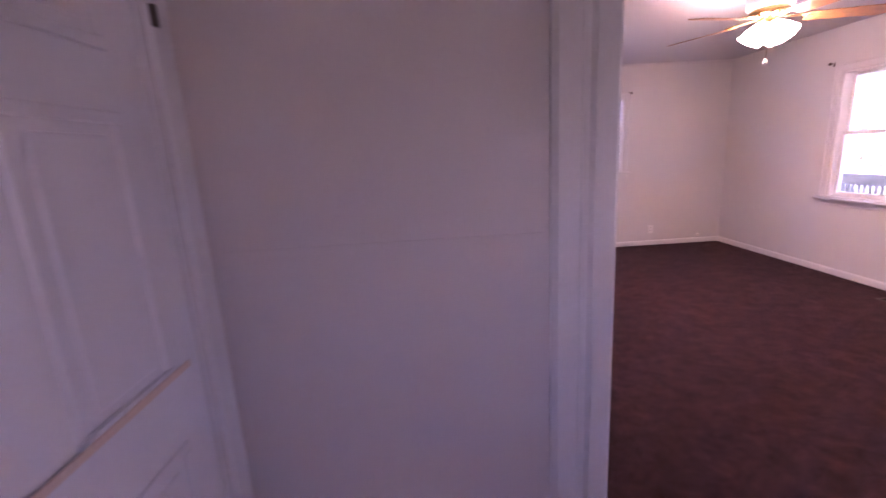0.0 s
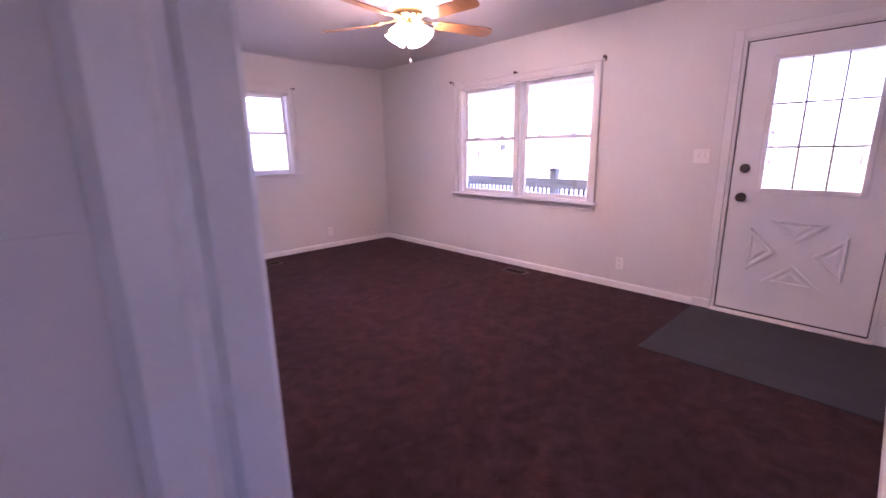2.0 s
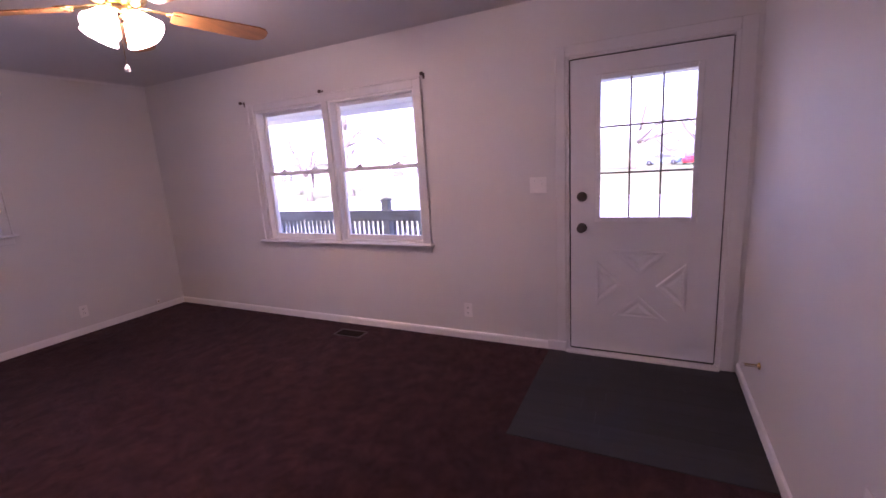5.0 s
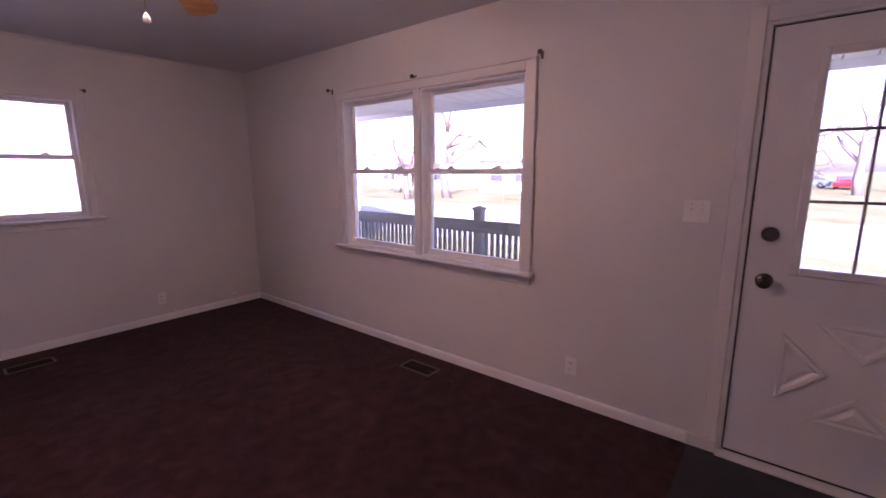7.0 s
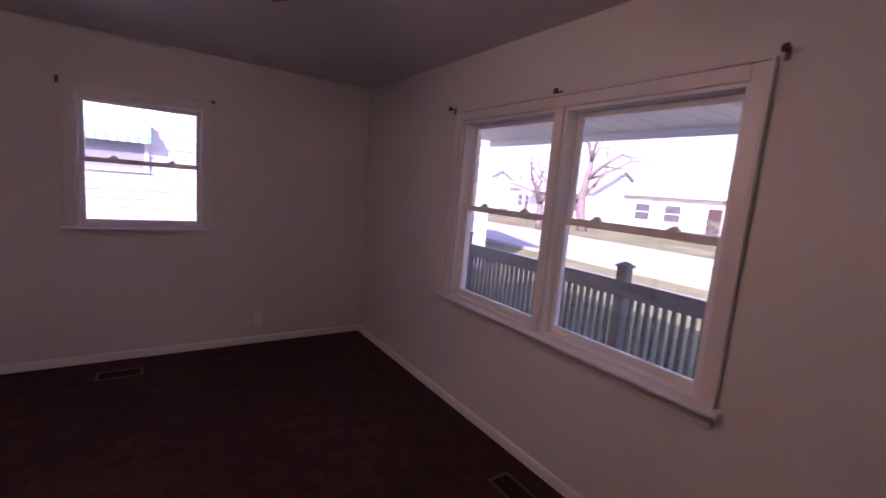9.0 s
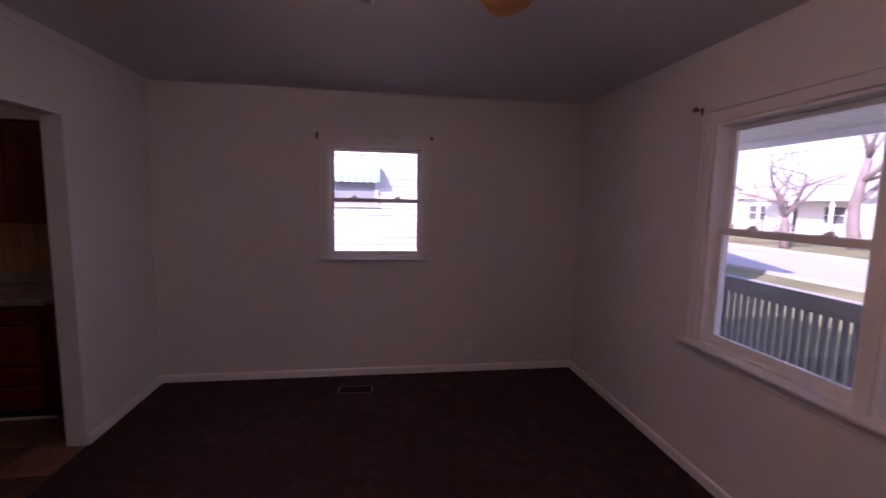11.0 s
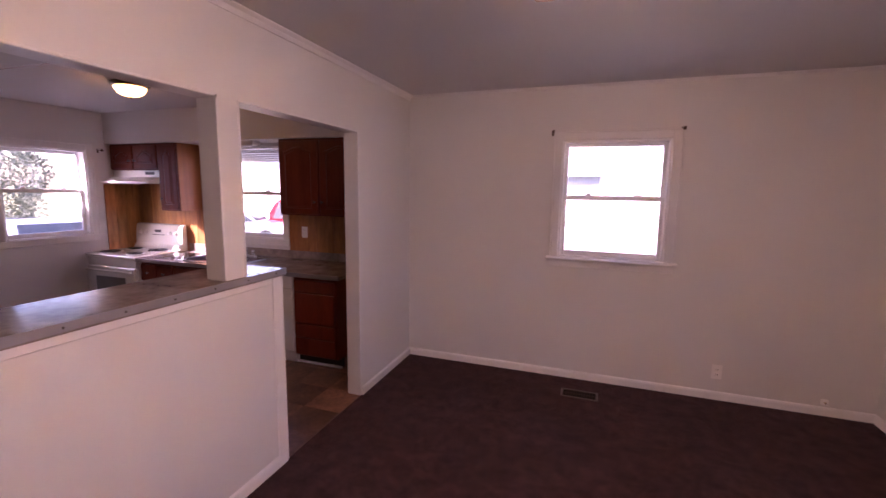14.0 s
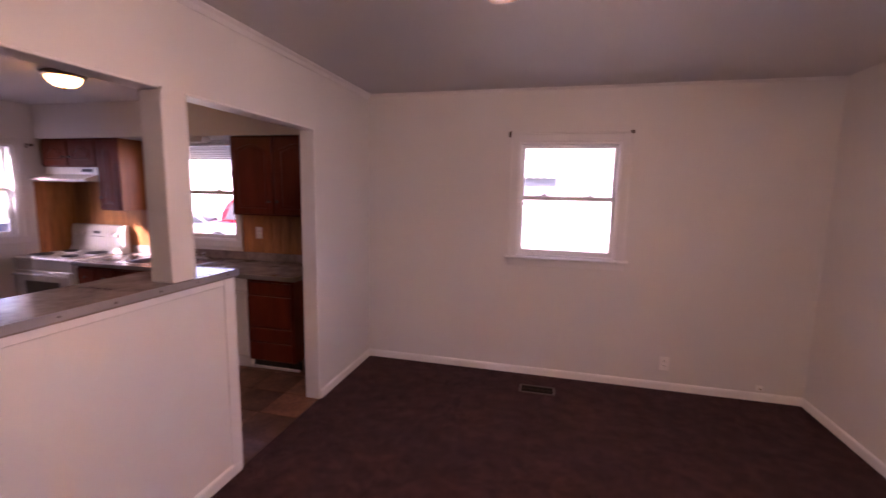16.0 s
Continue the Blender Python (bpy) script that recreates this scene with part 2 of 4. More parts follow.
def thing(name, label, category, m=None, group="", kind=""):
    ob = new(name)
    ob.empty_display_size = 0.1
    if m:
        ob.matrix_world = m
    return tagged(ob, label, category, group, kind)


def link_mesh(name, bm, material):
    me = bpy.data.meshes.new(name)
    finish(bm)
    bm.to_mesh(me)
    bm.free()
    me.materials.append(material)
    return new(name, me)


def part(name, bm, material, parent, label=""):
    ob = link_mesh(name, bm, material)
    ob.parent = parent
    return tagged(ob, label)


def solo(name, bm, material, label, category, m=None, group="", kind=""):
    ob = link_mesh(name, bm, material)
    if m:
        ob.matrix_world = m
    return tagged(ob, label, category, group, kind)


def structure(name, bm, material, label):
    return tagged(link_mesh(name, bm, material), label, name.split("_")[0], "", "structure")


def piece(name, mesh, parent, m):
    ob = new(name, mesh)
    ob.parent = parent
    ob.matrix_local = m
    return ob


def wall_cells(x0, x1, y0, y1, z0, z1, holes):
    """Boxes that fill a wall along x, leaving rectangular holes (xa, xb, za, zb)."""
    bm = bmesh.new()
    xs = sorted({x0, x1, *[h[0] for h in holes], *[h[1] for h in holes]})
    for a, b in zip(xs, xs[1:]):
        cuts = sorted((h[2], h[3]) for h in holes if h[0] <= a + 1e-6 and h[1] >= b - 1e-6)
        z = z0
        for c, d in cuts:
            if c > z + 1e-6:
                box(bm, a, b, y0, y1, z, c)
            z = d
        if z < z1 - 1e-6:
            box(bm, a, b, y0, y1, z, z1)
    bmesh.ops.remove_doubles(bm, verts=bm.verts, dist=1e-5)
    return bm


# frames of reference: local x along the wall, local y outwards, z up
WEST = pose(0, 0, 0)
FRONT = pose(0, 0, 0, 0, 0, -90)
KX = -7.20
KITCH = pose(KX, 0, 0, 0, 0, 90)
PX, PT = -3.62, 0.11
EY = -5.555
H = 2.45
HK = 2.395

# ---------------------------------------------------------------- the large structure
floor = structure("floor", boxes((PX - 0.0, 0.14, EY - 0.12, 0.14, -0.2, 0.0), (-4.82, PX, -7.0, -4.75, -0.2, 0.0), (PX, -2.88, -7.0, EY - 0.12, -0.2, 0.0)), CARPET, "dark brown cut-pile carpet with tread marks")
wall = wall_cells(-0.14, 7.0, 0, 0.14, -0.2, H, [(1.60, 3.338, 0.79, 2.02), (4.49, 5.44, 0.0, 2.06)])
bmesh.ops.transform(wall, matrix=FRONT, verts=wall.verts)
structure("wall_front", wall, WALL, "white painted front wall with double window and door")
wall = wall_cells(KX - 0.14, 0.0, 0, 0.14, -0.2, H, [(-2.25, -1.44, 1.055, 2.02), (-6.0, -5.07, 1.05, 2.03)])
structure("wall_west", wall, WALL, "white painted end wall with small window")
wall = wall_cells(-5.0, 0.0, 0, 0.14, -0.2, H, [(-1.30, -0.55, 1.06, 1.975)])
bmesh.ops.transform(wall, matrix=KITCH, verts=wall.verts)
structure("wall_kitchen_end", wall, WALL, "white painted kitchen end wall with window")
# partition between living room and kitchen, with a pass-through and a walkway
wall = wall_cells(0.0, 3.7, 0, PT, 0, H, [(0.93, 1.80, 0, 2.02), (1.80, 2.05, 0, 2.02), (2.165, 3.14, 1.119, 2.02)])
box(wall, 1.80, 2.05, 0, PT, 0, 1.119)
bmesh.ops.transform(wall, matrix=pose(PX, 0, 0, 0, 0, -90) @ pose(0, -PT, 0), verts=wall.verts)
structure("wall_partition", wall, WALL, "white partition with pass-through and half wall to kitchen")
structure("wall_hall_side", boxes((PX - 0.22, PX - 0.10, -4.87, -3.7, 0, H)), HALL, "white painted hall partition")
structure("wall_hall_north", boxes((-4.70, PX - 0.22, -4.87, -4.75, 0, H)), HALL, "white painted hall wall with a faint seam")
structure("wall_kitchen_south", boxes((KX, -4.70, -4.87, -4.75, -0.2, H)), WALL, "white painted kitchen wall")
structure("wall_east", boxes((-3.2, 0.0, EY - 0.12, EY, 0, H)), WALL, "white painted wall beside the front door")
wall = wall_cells(-7.0, -4.87, 0, 0.12, 0, H, [(-5.77, -4.97, 0, 2.03)])
bmesh.ops.transform(wall, matrix=pose(-4.70, 0, 0, 0, 0, 90), verts=wall.verts)
structure("wall_hall_end", wall, HALL, "white painted hall wall round a closed door")
# the opening is added out of view, sized to brighten the hall
structure("wall_hall_south", wall_cells(-4.82, -3.08, -7.12, -7.0, 0, H, [(-3.85, -3.56, 1.15, 1.78)]), HALL, "unseen white wall with a small opening added to let daylight in")
structure("wall_hall_east", boxes((-3.2, -3.08, -7.0, EY - 0.12, 0, H)), HALL, "white painted hall wall")
structure("wall_closet_back", boxes((-5.2, -5.1, -7.0, -4.87, 0, H)), WALL, "white painted wall behind the hall door")
# unseen block outside, added to cut the sun entering the kitchen window
structure("wall_rear_wing", boxes((-14.0, KX - 0.141, -7.0, -2.05, -0.7, 2.96)), WALL, "plain unseen wall added to keep sun off the stove and counter")
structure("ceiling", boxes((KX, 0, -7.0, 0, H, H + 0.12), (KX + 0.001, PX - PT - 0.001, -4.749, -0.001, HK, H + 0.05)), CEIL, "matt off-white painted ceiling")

# ---------------------------------------------------------------- trim


def base_run(name, x0, y0, x1, y1, nx, ny, label="white painted baseboard with rounded top"):
    """A baseboard from one point to another, its face turned to (nx, ny)."""
    length = math.hypot(x1 - x0, y1 - y0)
    bm = bmesh.new()
    prism(bm, [(0, 0), (0.014, 0), (0.014, 0.048), (0.010, 0.060), (0.0, 0.066)], "x", 0, length)
    ang = math.atan2(y1 - y0, x1 - x0)
    side = -math.sin(ang) * nx + math.cos(ang) * ny
    if side < 0:
        bmesh.ops.scale(bm, vec=(1, -1, 1), verts=bm.verts)
    bmesh.ops.transform(bm, matrix=pose(x0, y0, 0, 0, 0, math.degrees(ang)), verts=bm.verts)
    structure(name, bm, BASEP, label)


base_run("baseboard_front", -0.0, -0.014, 0, -4.36, -1, 0)
base_run("baseboard_west", PX, 0, 0, 0, 0, -1)
base_run("baseboard_partition", PX, -0.014, PX, -0.925, 1, 0)
base_run("baseboard_half_wall", PX, -1.805, PX, -3.7, 1, 0)
base_run("baseboard_east", -3.2, EY, -0.0, EY, 0, 1)
base_run("baseboard_hall", -4.69, -4.87, PX - 0.26, -4.87, 0, -1)


def strip(name, boxlist, label, bevel=0.003, material=None):
    return structure(name, boxes(*boxlist, bevel=bevel), material or TRIM, label)


# cove strip where partition meets ceiling, and thin beads elsewhere
bm = bmesh.new()
prism(bm, [(PX, H), (PX, H - 0.045), (PX + 0.006, H - 0.045), (PX + 0.014, H - 0.02), (PX + 0.03, H - 0.006), (PX + 0.03, H)], "y", -3.7, -0.0)
structure("trim_cove", bm, TRIM, "white painted cove moulding under ceiling")
bm = bmesh.new()
prism(bm, [(-0.02, H), (0, H), (0, H - 0.02)], "x", PX, 0)
structure("trim_bead_west", bm, TRIM, "thin white bead under ceiling")
# liner boards in the openings
T = 0.012
strip("trim_walkway_jamb", [(PX - PT - 0.004, PX + 0.004, -0.93 - T, -0.93, 0, 2.02)], "white painted jamb of the kitchen walkway")
strip("trim_walkway_head", [(PX - PT - 0.004, PX + 0.004, -2.05, -0.93 - T, 2.02 - T, 2.02)], "white painted head of the kitchen walkway")
strip("trim_pass_head", [(PX - PT - 0.004, PX + 0.004, -3.14 + T, -2.165 - T, 2.02 - T, 2.02)], "white painted head of the pass-through")
strip("trim_post_kitchen", [(PX - PT - 0.004, PX + 0.004, -2.05, -2.05 + T, 1.161, 2.02 - T)], "white painted post liner")
strip("trim_post_pass", [(PX - PT - 0.004, PX + 0.004, -2.165 - T, -2.165, 1.161, 2.02 - T)], "white painted post liner")
strip("trim_pass_jamb", [(PX - PT - 0.004, PX + 0.004, -3.14, -3.14 + T, 1.161, 2.02 - T)], "white painted jamb of the pass-through")
# flat boards framing the half wall
strip("trim_half_wall", [(PX, PX + 0.009, -1.868, -1.80, 0.0, 1.119), (PX, PX + 0.009, -3.55, -1.868, 1.083, 1.119)], "white flat boards framing the half wall")
strip("trim_half_wall_end", [(PX - PT - 0.006, PX + 0.009, -1.80, -1.788, 0, 1.119)], "white end cap of the half wall")
# hall corner casing with two steps
bm = bmesh.new()
HX = PX - 0.10
prism(bm, [(HX - 0.155, -4.87), (HX - 0.155, -4.884), (HX - 0.14, -4.894), (HX - 0.09, -4.894), (HX - 0.08, -4.886), (HX - 0.065, -4.886),
           (HX - 0.055, -4.898), (HX - 0.005, -4.898), (HX + 0.004, -4.89), (HX + 0.004, -4.80), (HX, -4.80), (HX, -4.87)], "z", 0, H)
structure("trim_hall_corner", bm, TRIM, "white moulded casing on the hall corner")
strip("trim_hall_seam", [(-4.68, PX - 0.26, -4.8735, -4.87, 1.25, 1.254)], "faint raised seam in the hall wall", 0.0, HALL)

# ---------------------------------------------------------------- windows


def sash(parent, name, xa, xb, za, zb, y, rail=0.04, bottom=0.05, top=0.04):
    s = part(name, boxes((xa, xa + rail, y, y + 0.03, za, zb), (xb - rail, xb, y, y + 0.03, za, zb),
                         (xa + rail, xb - rail, y, y + 0.03, za, za + bottom), (xa + rail, xb - rail, y, y + 0.03, zb - top, zb), bevel=0.004), VINYLFRAME, parent)
    p = part("pane", boxes((xa + rail - 0.006, xb - rail + 0.006, y + 0.012, y + 0.016, za + bottom - 0.006, zb - top + 0.006)), DIMMINGGLASS if parent.name == "window_3" else GLASS, s, "clear window glass")
    p.visible_shadow = False
    return s


def sash_window(name, m, units, za, zb, meet, label, sill=True, mull=None, casing=0.06, ext=0.03, blind=False):
    """units: (xa, xb) openings of each sash pair; za..zb the frame's height."""
    w = thing(name, label, "window", m, "", "structure")
    x0, x1 = units[0][0], units[-1][1]
    c = casing
    d = 0.018
    part("casing", boxes((x0 - c, x0, -d, 0, za, zb + c), bevel=0.004), TRIM, w)
    part("casing", boxes((x1, x1 + c, -d, 0, za, zb + c), bevel=0.004), TRIM, w)
    part("casing", boxes((x0 + 0.0, x1, -d + 0.002, 0, zb, zb + c), bevel=0.004), TRIM, w)
    part("back_band", boxes((x0 - c - 0.012, x0 - c, -d - 0.008, 0, za, zb + c + 0.012), (x1 + c, x1 + c + 0.012, -d - 0.008, 0, za, zb + c + 0.012),
                            (x0 - c, x1 + c, -d - 0.008, 0, zb + c, zb + c + 0.012), bevel=0.003), TRIM, w)
    if len(units) > 1:
        part("mullion", boxes((units[0][1], units[1][0], -d + 0.002, 0.13, za, zb), bevel=0.003), TRIM, w)
    if sill:
        bm = bmesh.new()
        prism(bm, [(-0.058, za - 0.024), (-0.066, za - 0.021), (-0.071, za - 0.014), (-0.070, za - 0.007), (-0.064, za - 0.002), (-0.055, za), (0.03, za + 0.002), (0.03, za - 0.024)], "x", x0 - c - ext, x1 + c + ext)
        part("window_sill", bm, TRIM, w)
        part("apron", boxes((x0 - c - 0.01, x1 + c + 0.01, -0.014, 0, za - 0.085, za - 0.024), bevel=0.004), TRIM, w)
    for a, b in units:
        part("window_frame", boxes((a, a + 0.018, 0.0, 0.13, za, zb), (b - 0.018, b, 0.0, 0.13, za, zb), (a + 0.018, b - 0.018, 0.0, 0.13, zb - 0.018, zb),
                                   (a + 0.018, b - 0.018, 0.0, 0.13, za, za + 0.012), bevel=0.003), VINYLFRAME, w)
        up = sash(w, "upper_sash", a + 0.018, b - 0.018, meet - 0.018, zb - 0.018, 0.085, 0.03, 0.036, 0.03)
        lo = sash(w, "lower_sash", a + 0.018, b - 0.018, za + 0.012, meet + 0.018, 0.05, 0.03, 0.04, 0.036)
        for f in (0.27, 0.73):
            x = a + (b - a) * f
            bm = boxes((x - 0.028, x + 0.028, 0.052, 0.08, meet + 0.018, meet + 0.027), bevel=0.002)
            prism(bm, [(x - 0.02, meet + 0.027), (x + 0.022, meet + 0.027), (x + 0.012, meet + 0.043), (x - 0.01, meet + 0.038)], "y", 0.056, 0.074)
            part("sash_lock", bm, VINYLFRAME, lo)
        if blind:
            for k in range(5):
                z = zb - 0.05 - 0.022 * k
                part("slat", boxes((a + 0.035, b - 0.035, 0.005, 0.03, z - 0.018, z - 0.0), bevel=0.003), VINYLFRAME, w, "raised blind slat")
    return w


sash_window("window_1", FRONT, [(1.60, 2.43), (2.487, 3.338)], 0.795, 2.02, 1.43, "white double sash window with sill, above the carpet", ext=0.035)
sash_window("window_2", WEST, [(-2.25, -1.44)], 1.06, 2.02, 1.555, "small white sash window with sill on the end wall", ext=0.03)
sash_window("window_3", KITCH, [(-1.30, -0.55)], 1.065, 1.97, 1.54, "white sash window beside the stove in the kitchen", sill=False)
sash_window("window_4", WEST, [(-6.0, -5.07)], 1.055, 2.03, 1.54, "white sash window over the kitchen sink with raised blind", sill=False, blind=True)
strip("trim_window_3_apron", [(KX, KX + 0.018, -1.372, -0.478, 0.995, 1.065)], "white casing under the kitchen window", 0.004)
strip("trim_window_4_apron", [(-6.072, -4.998, -0.018, 0, 0.985, 1.055)], "white casing under the sink window", 0.004)

# ---------------------------------------------------------------- front door


def front_door():
    y = 0.012
    d = thing("door_1", "white half-glazed front door, nine panes over a crossbuck panel, closed", "door", FRONT, "", "structure")
    x0, x1, z0, z1 = 4.515, 5.42, 0.036, 2.038
    ga, gb, gc, gd = 4.705, 5.255, 1.00, 1.90
    bm = boxes((x0, ga, y, y + 0.045, z0, z1), (gb, x1, y, y + 0.045, z0, z1), (ga, gb, y, y + 0.045, z0, gc), (ga, gb, y, y + 0.045, gd, z1))
    bmesh.ops.remove_doubles(bm, verts=bm.verts, dist=1e-5)
    part("leaf", bm, DOORP, d)
    f = part("glazing_frame", boxes((ga - 0.03, ga + 0.006, y - 0.012, y, gc - 0.03, gd + 0.03), (gb - 0.006, gb + 0.03, y - 0.012, y, gc - 0.03, gd + 0.03),
                                    (ga + 0.006, gb - 0.006, y - 0.012, y, gc - 0.03, gc + 0.006), (ga + 0.006, gb - 0.006, y - 0.012, y, gd - 0.006, gd + 0.03), bevel=0.005), DOORP, d)
    for i in range(3):
        for k in range(3):
            xa, xb = ga + (gb - ga) * i / 3, ga + (gb - ga) * (i + 1) / 3
            za, zb = gc + (gd - gc) * k / 3, gc + (gd - gc) * (k + 1) / 3
            p = part("pane", boxes((xa, xb, y + 0.02, y + 0.024, za, zb)), GLASS, f, "clear door glass")
            p.visible_shadow = False
    for i in (1, 2):
        x = ga + (gb - ga) * i / 3
        z = gc + (gd - gc) * i / 3
        part("muntin", boxes((x - 0.006, x + 0.006, y + 0.008, y + 0.034, gc, gd), bevel=0.002), HINGE, f, "thin grey muntin")
        part("muntin", boxes((ga, gb, y + 0.009, y + 0.033, z - 0.006, z + 0.006), bevel=0.002), HINGE, f, "thin grey muntin")
    # crossbuck: four raised triangles, each with a sloped border
    xa, xb, za, zb = 4.685, 5.24, 0.30, 0.775
    cx, cz = (xa + xb) / 2, (za + zb) / 2
    g = 0.10
    tris = ([(xa + g, zb), (xb - g, zb), (cx, cz + 0.075)], [(xa + g, za), (xb - g, za), (cx, cz - 0.075)],
            [(xa, za + 0.07), (xa, zb - 0.07), (cx - 0.10, cz)], [(xb, za + 0.07), (xb, zb - 0.07), (cx + 0.10, cz)])
    for t in tris:
        c = Vector((sum(p[0] for p in t) / 3, sum(p[1] for p in t) / 3))
        bm = bmesh.new()
        levels = ((1.0, y + 0.001), (0.92, y - 0.012), (0.74, y - 0.012), (0.58, y - 0.002), (0.50, y - 0.003), (0.3, y - 0.010))
        loops = [[bm.verts.new((c.x + (p[0] - c.x) * s, yy, c.y + (p[1] - c.y) * s)) for p in t] for s, yy in levels]
        for a, b in zip(loops, loops[1:]):
            for k in range(3):
                bm.faces.new((a[k], a[(k + 1) % 3], b[(k + 1) % 3], b[k]))
        bm.faces.new(loops[-1])
        part("raised_panel", bm, DOORP, d)
    for name, z, knob in (("deadbolt", 1.147, False), ("door_knob", 0.93, True)):
        m = pose(4.592, y, z, 90, 0, 0)
        prof = [(0.034, 0), (0.034, 0.006), (0.026, 0.012)]
        prof += [(0.012, 0.016), (0.012, 0.032), (0.024, 0.038), (0.030, 0.05), (0.027, 0.062), (0.012, 0.068)] if knob else [(0.024, 0.02), (0.022, 0.024)]
        part(name, lathe(bmesh.new(), prof, 20, m), PEWTER, d, "dark pewter " + name.replace("_", " "))
    # black strips paint the shade in the gap round the leaf
    part("gap_shade", boxes((4.5085, 4.5145, y + 0.006, y + 0.04, 0.03, 2.04), (4.5145, 5.4205, y + 0.006, y + 0.04, 2.0385, 2.0455), (5.4205, 5.4265, y + 0.006, y + 0.04, 0.03, 2.04), (4.515, 5.42, y + 0.004, y + 0.04, 0.0225, 0.0355)), BLACK, d, "black strips for the shade in the gap round the door")
    part("strike", boxes((4.500, 4.514, y - 0.004, y + 0.02, 0.90, 0.96)), PEWTER, d)
    for z in (0.25, 1.05, 1.80):
        part("hinge", lathe(bmesh.new(), [(0.007, -0.05), (0.007, 0.05)], 10, pose(x1 + 0.006, y - 0.004, z)), HINGE, d)
    part("jamb", boxes((4.475, 4.508, -0.001, 0.14, 0, 2.075), bevel=0.002), TRIM, d)
    part("jamb", boxes((5.427, 5.46, -0.001, 0.14, 0, 2.075), bevel=0.002), TRIM, d)
    part("jamb", boxes((4.508, 5.427, -0.001, 0.14, 2.046, 2.075), bevel=0.002), TRIM, d)
    part("stop", boxes((4.508, 4.52, y + 0.046, 0.11, 0.02, 2.046), (5.415, 5.427, y + 0.046, 0.11, 0.02, 2.046), (4.52, 5.415, y + 0.046, 0.11, 2.03, 2.046)), TRIM, d)
    part("casing", boxes((4.42, 4.485, -0.011, 0, 0, 2.13), bevel=0.004), TRIM, d)
    part("casing", boxes((5.45, 5.53, -0.011, 0, 0, 2.13), bevel=0.004), TRIM, d)
    part("casing", boxes((4.485, 5.45, -0.010, 0, 2.06, 2.13), bevel=0.004), TRIM, d)
    part("plinth", boxes((4.35, 4.485, -0.024, 0, 0, 0.075), bevel=0.005), TRIM, d)
    part("threshold", boxes((4.485, 5.45, -0.045, 0.14, 0.001, 0.022), bevel=0.006), TRIM, d, "white painted threshold")
    return d


front_door()


def panel_door(name, m, w, h, label):
    """A six-panel door in its frame; local x across, y into the wall."""
    d = thing(name, label, "door", m, "", "structure")
    part("leaf", boxes((0.012, w - 0.012, 0.012, 0.05, 0.01, h - 0.01), bevel=0.003), DOORP, d)
    for za, zb in ((0.12, 0.90), (1.047, 1.56), (1.66, h - 0.12)):
        for xa, xb in ((0.11, w / 2 - 0.05), (w / 2 + 0.05, w - 0.11)):
            bm = boxes((xa, xb, 0.004, 0.013, za, za + 0.022), (xa, xb, 0.004, 0.013, zb - 0.022, zb),
                       (xa, xa + 0.022, 0.004, 0.013, za + 0.022, zb - 0.022), (xb - 0.022, xb, 0.004, 0.013, za + 0.022, zb - 0.022), bevel=0.003)
            box(bm, xa + 0.04, xb - 0.04, 0.006, 0.013, za + 0.04, zb - 0.04, bevel=0.004)
            rp = part("raised_panel", bm, DOORP, d)
            if za == 1.047:
                # thin tan strip: the moulding's highlight put in as colour
                part("highlight_strip", boxes((xa - 0.05, xb + 0.05, 0.001, 0.0038, za - 0.004, za + 0.012), bevel=0.001), EDGEGLINT, rp, "tan strip painting the highlight on the panel moulding")
    part("jamb", boxes((-0.0, 0.01, 0, 0.12, 0, h)), TRIM, d)
    part("jamb", boxes((w - 0.01, w, 0, 0.12, 0, h)), TRIM, d)
    part("jamb", boxes((0.01, w - 0.01, 0, 0.12, h - 0.008, h)), TRIM, d)
    part("casing", boxes((-0.07, 0.0, -0.016, 0, 0, h + 0.07), bevel=0.005), TRIM, d)
    part("casing", boxes((w, w + 0.07, -0.016, 0, 0, h + 0.07), bevel=0.005), TRIM, d)
    part("casing", boxes((0, w, -0.014, 0, h, h + 0.07), bevel=0.005), TRIM, d)
    for z in (0.25, 1.75):
        part("hinge", lathe(bmesh.new(), [(0.009, -0.02), (0.009, 0.02)], 10, pose(w + 0.012, -0.016, z)), PEWTER, d, "dark metal hinge")
    return d


panel_door("door_2", pose(-4.70, 0, 0, 0, 0, 90) @ pose(-5.77, 0, 0), 0.80, 2.03, "white six-panel hall door, closed")

# ---------------------------------------------------------------- small wall and floor fittings


def outlet(m, label, group="wall outlets", category="outlet"):
    o = thing("wall_outlet", label, category, m, group)
    part("cover_plate", boxes((-0.036, 0.036, -0.006, 0, -0.058, 0.058), bevel=0.003), PLASTIC, o)
    for z in (-0.021, 0.021):
        part("socket", lathe(bmesh.new(), [(0.016, 0), (0.016, 0.003), (0.014, 0.004)], 16, pose(0, -0.005, z, 90)), PLASTIC, o)
        for x in (-0.006, 0.006):
            part("slot", boxes((x - 0.0014, x + 0.0014, -0.0098, -0.0085, z - 0.005, z + 0.007)), INK, o)
    return o


outlet(FRONT @ pose(3.70, 0, 0.245), "white duplex outlet low on the front wall")
outlet(WEST @ pose(-1.0, 0, 0.225), "white duplex outlet low on the end wall")
outlet(pose(-1.77, EY, 0.48, 0, 0, 180), "white duplex outlet on the wall beside the entry")
outlet(WEST @ pose(-4.80, -0.012, 1.15), "white outlet on the pine plank backsplash")

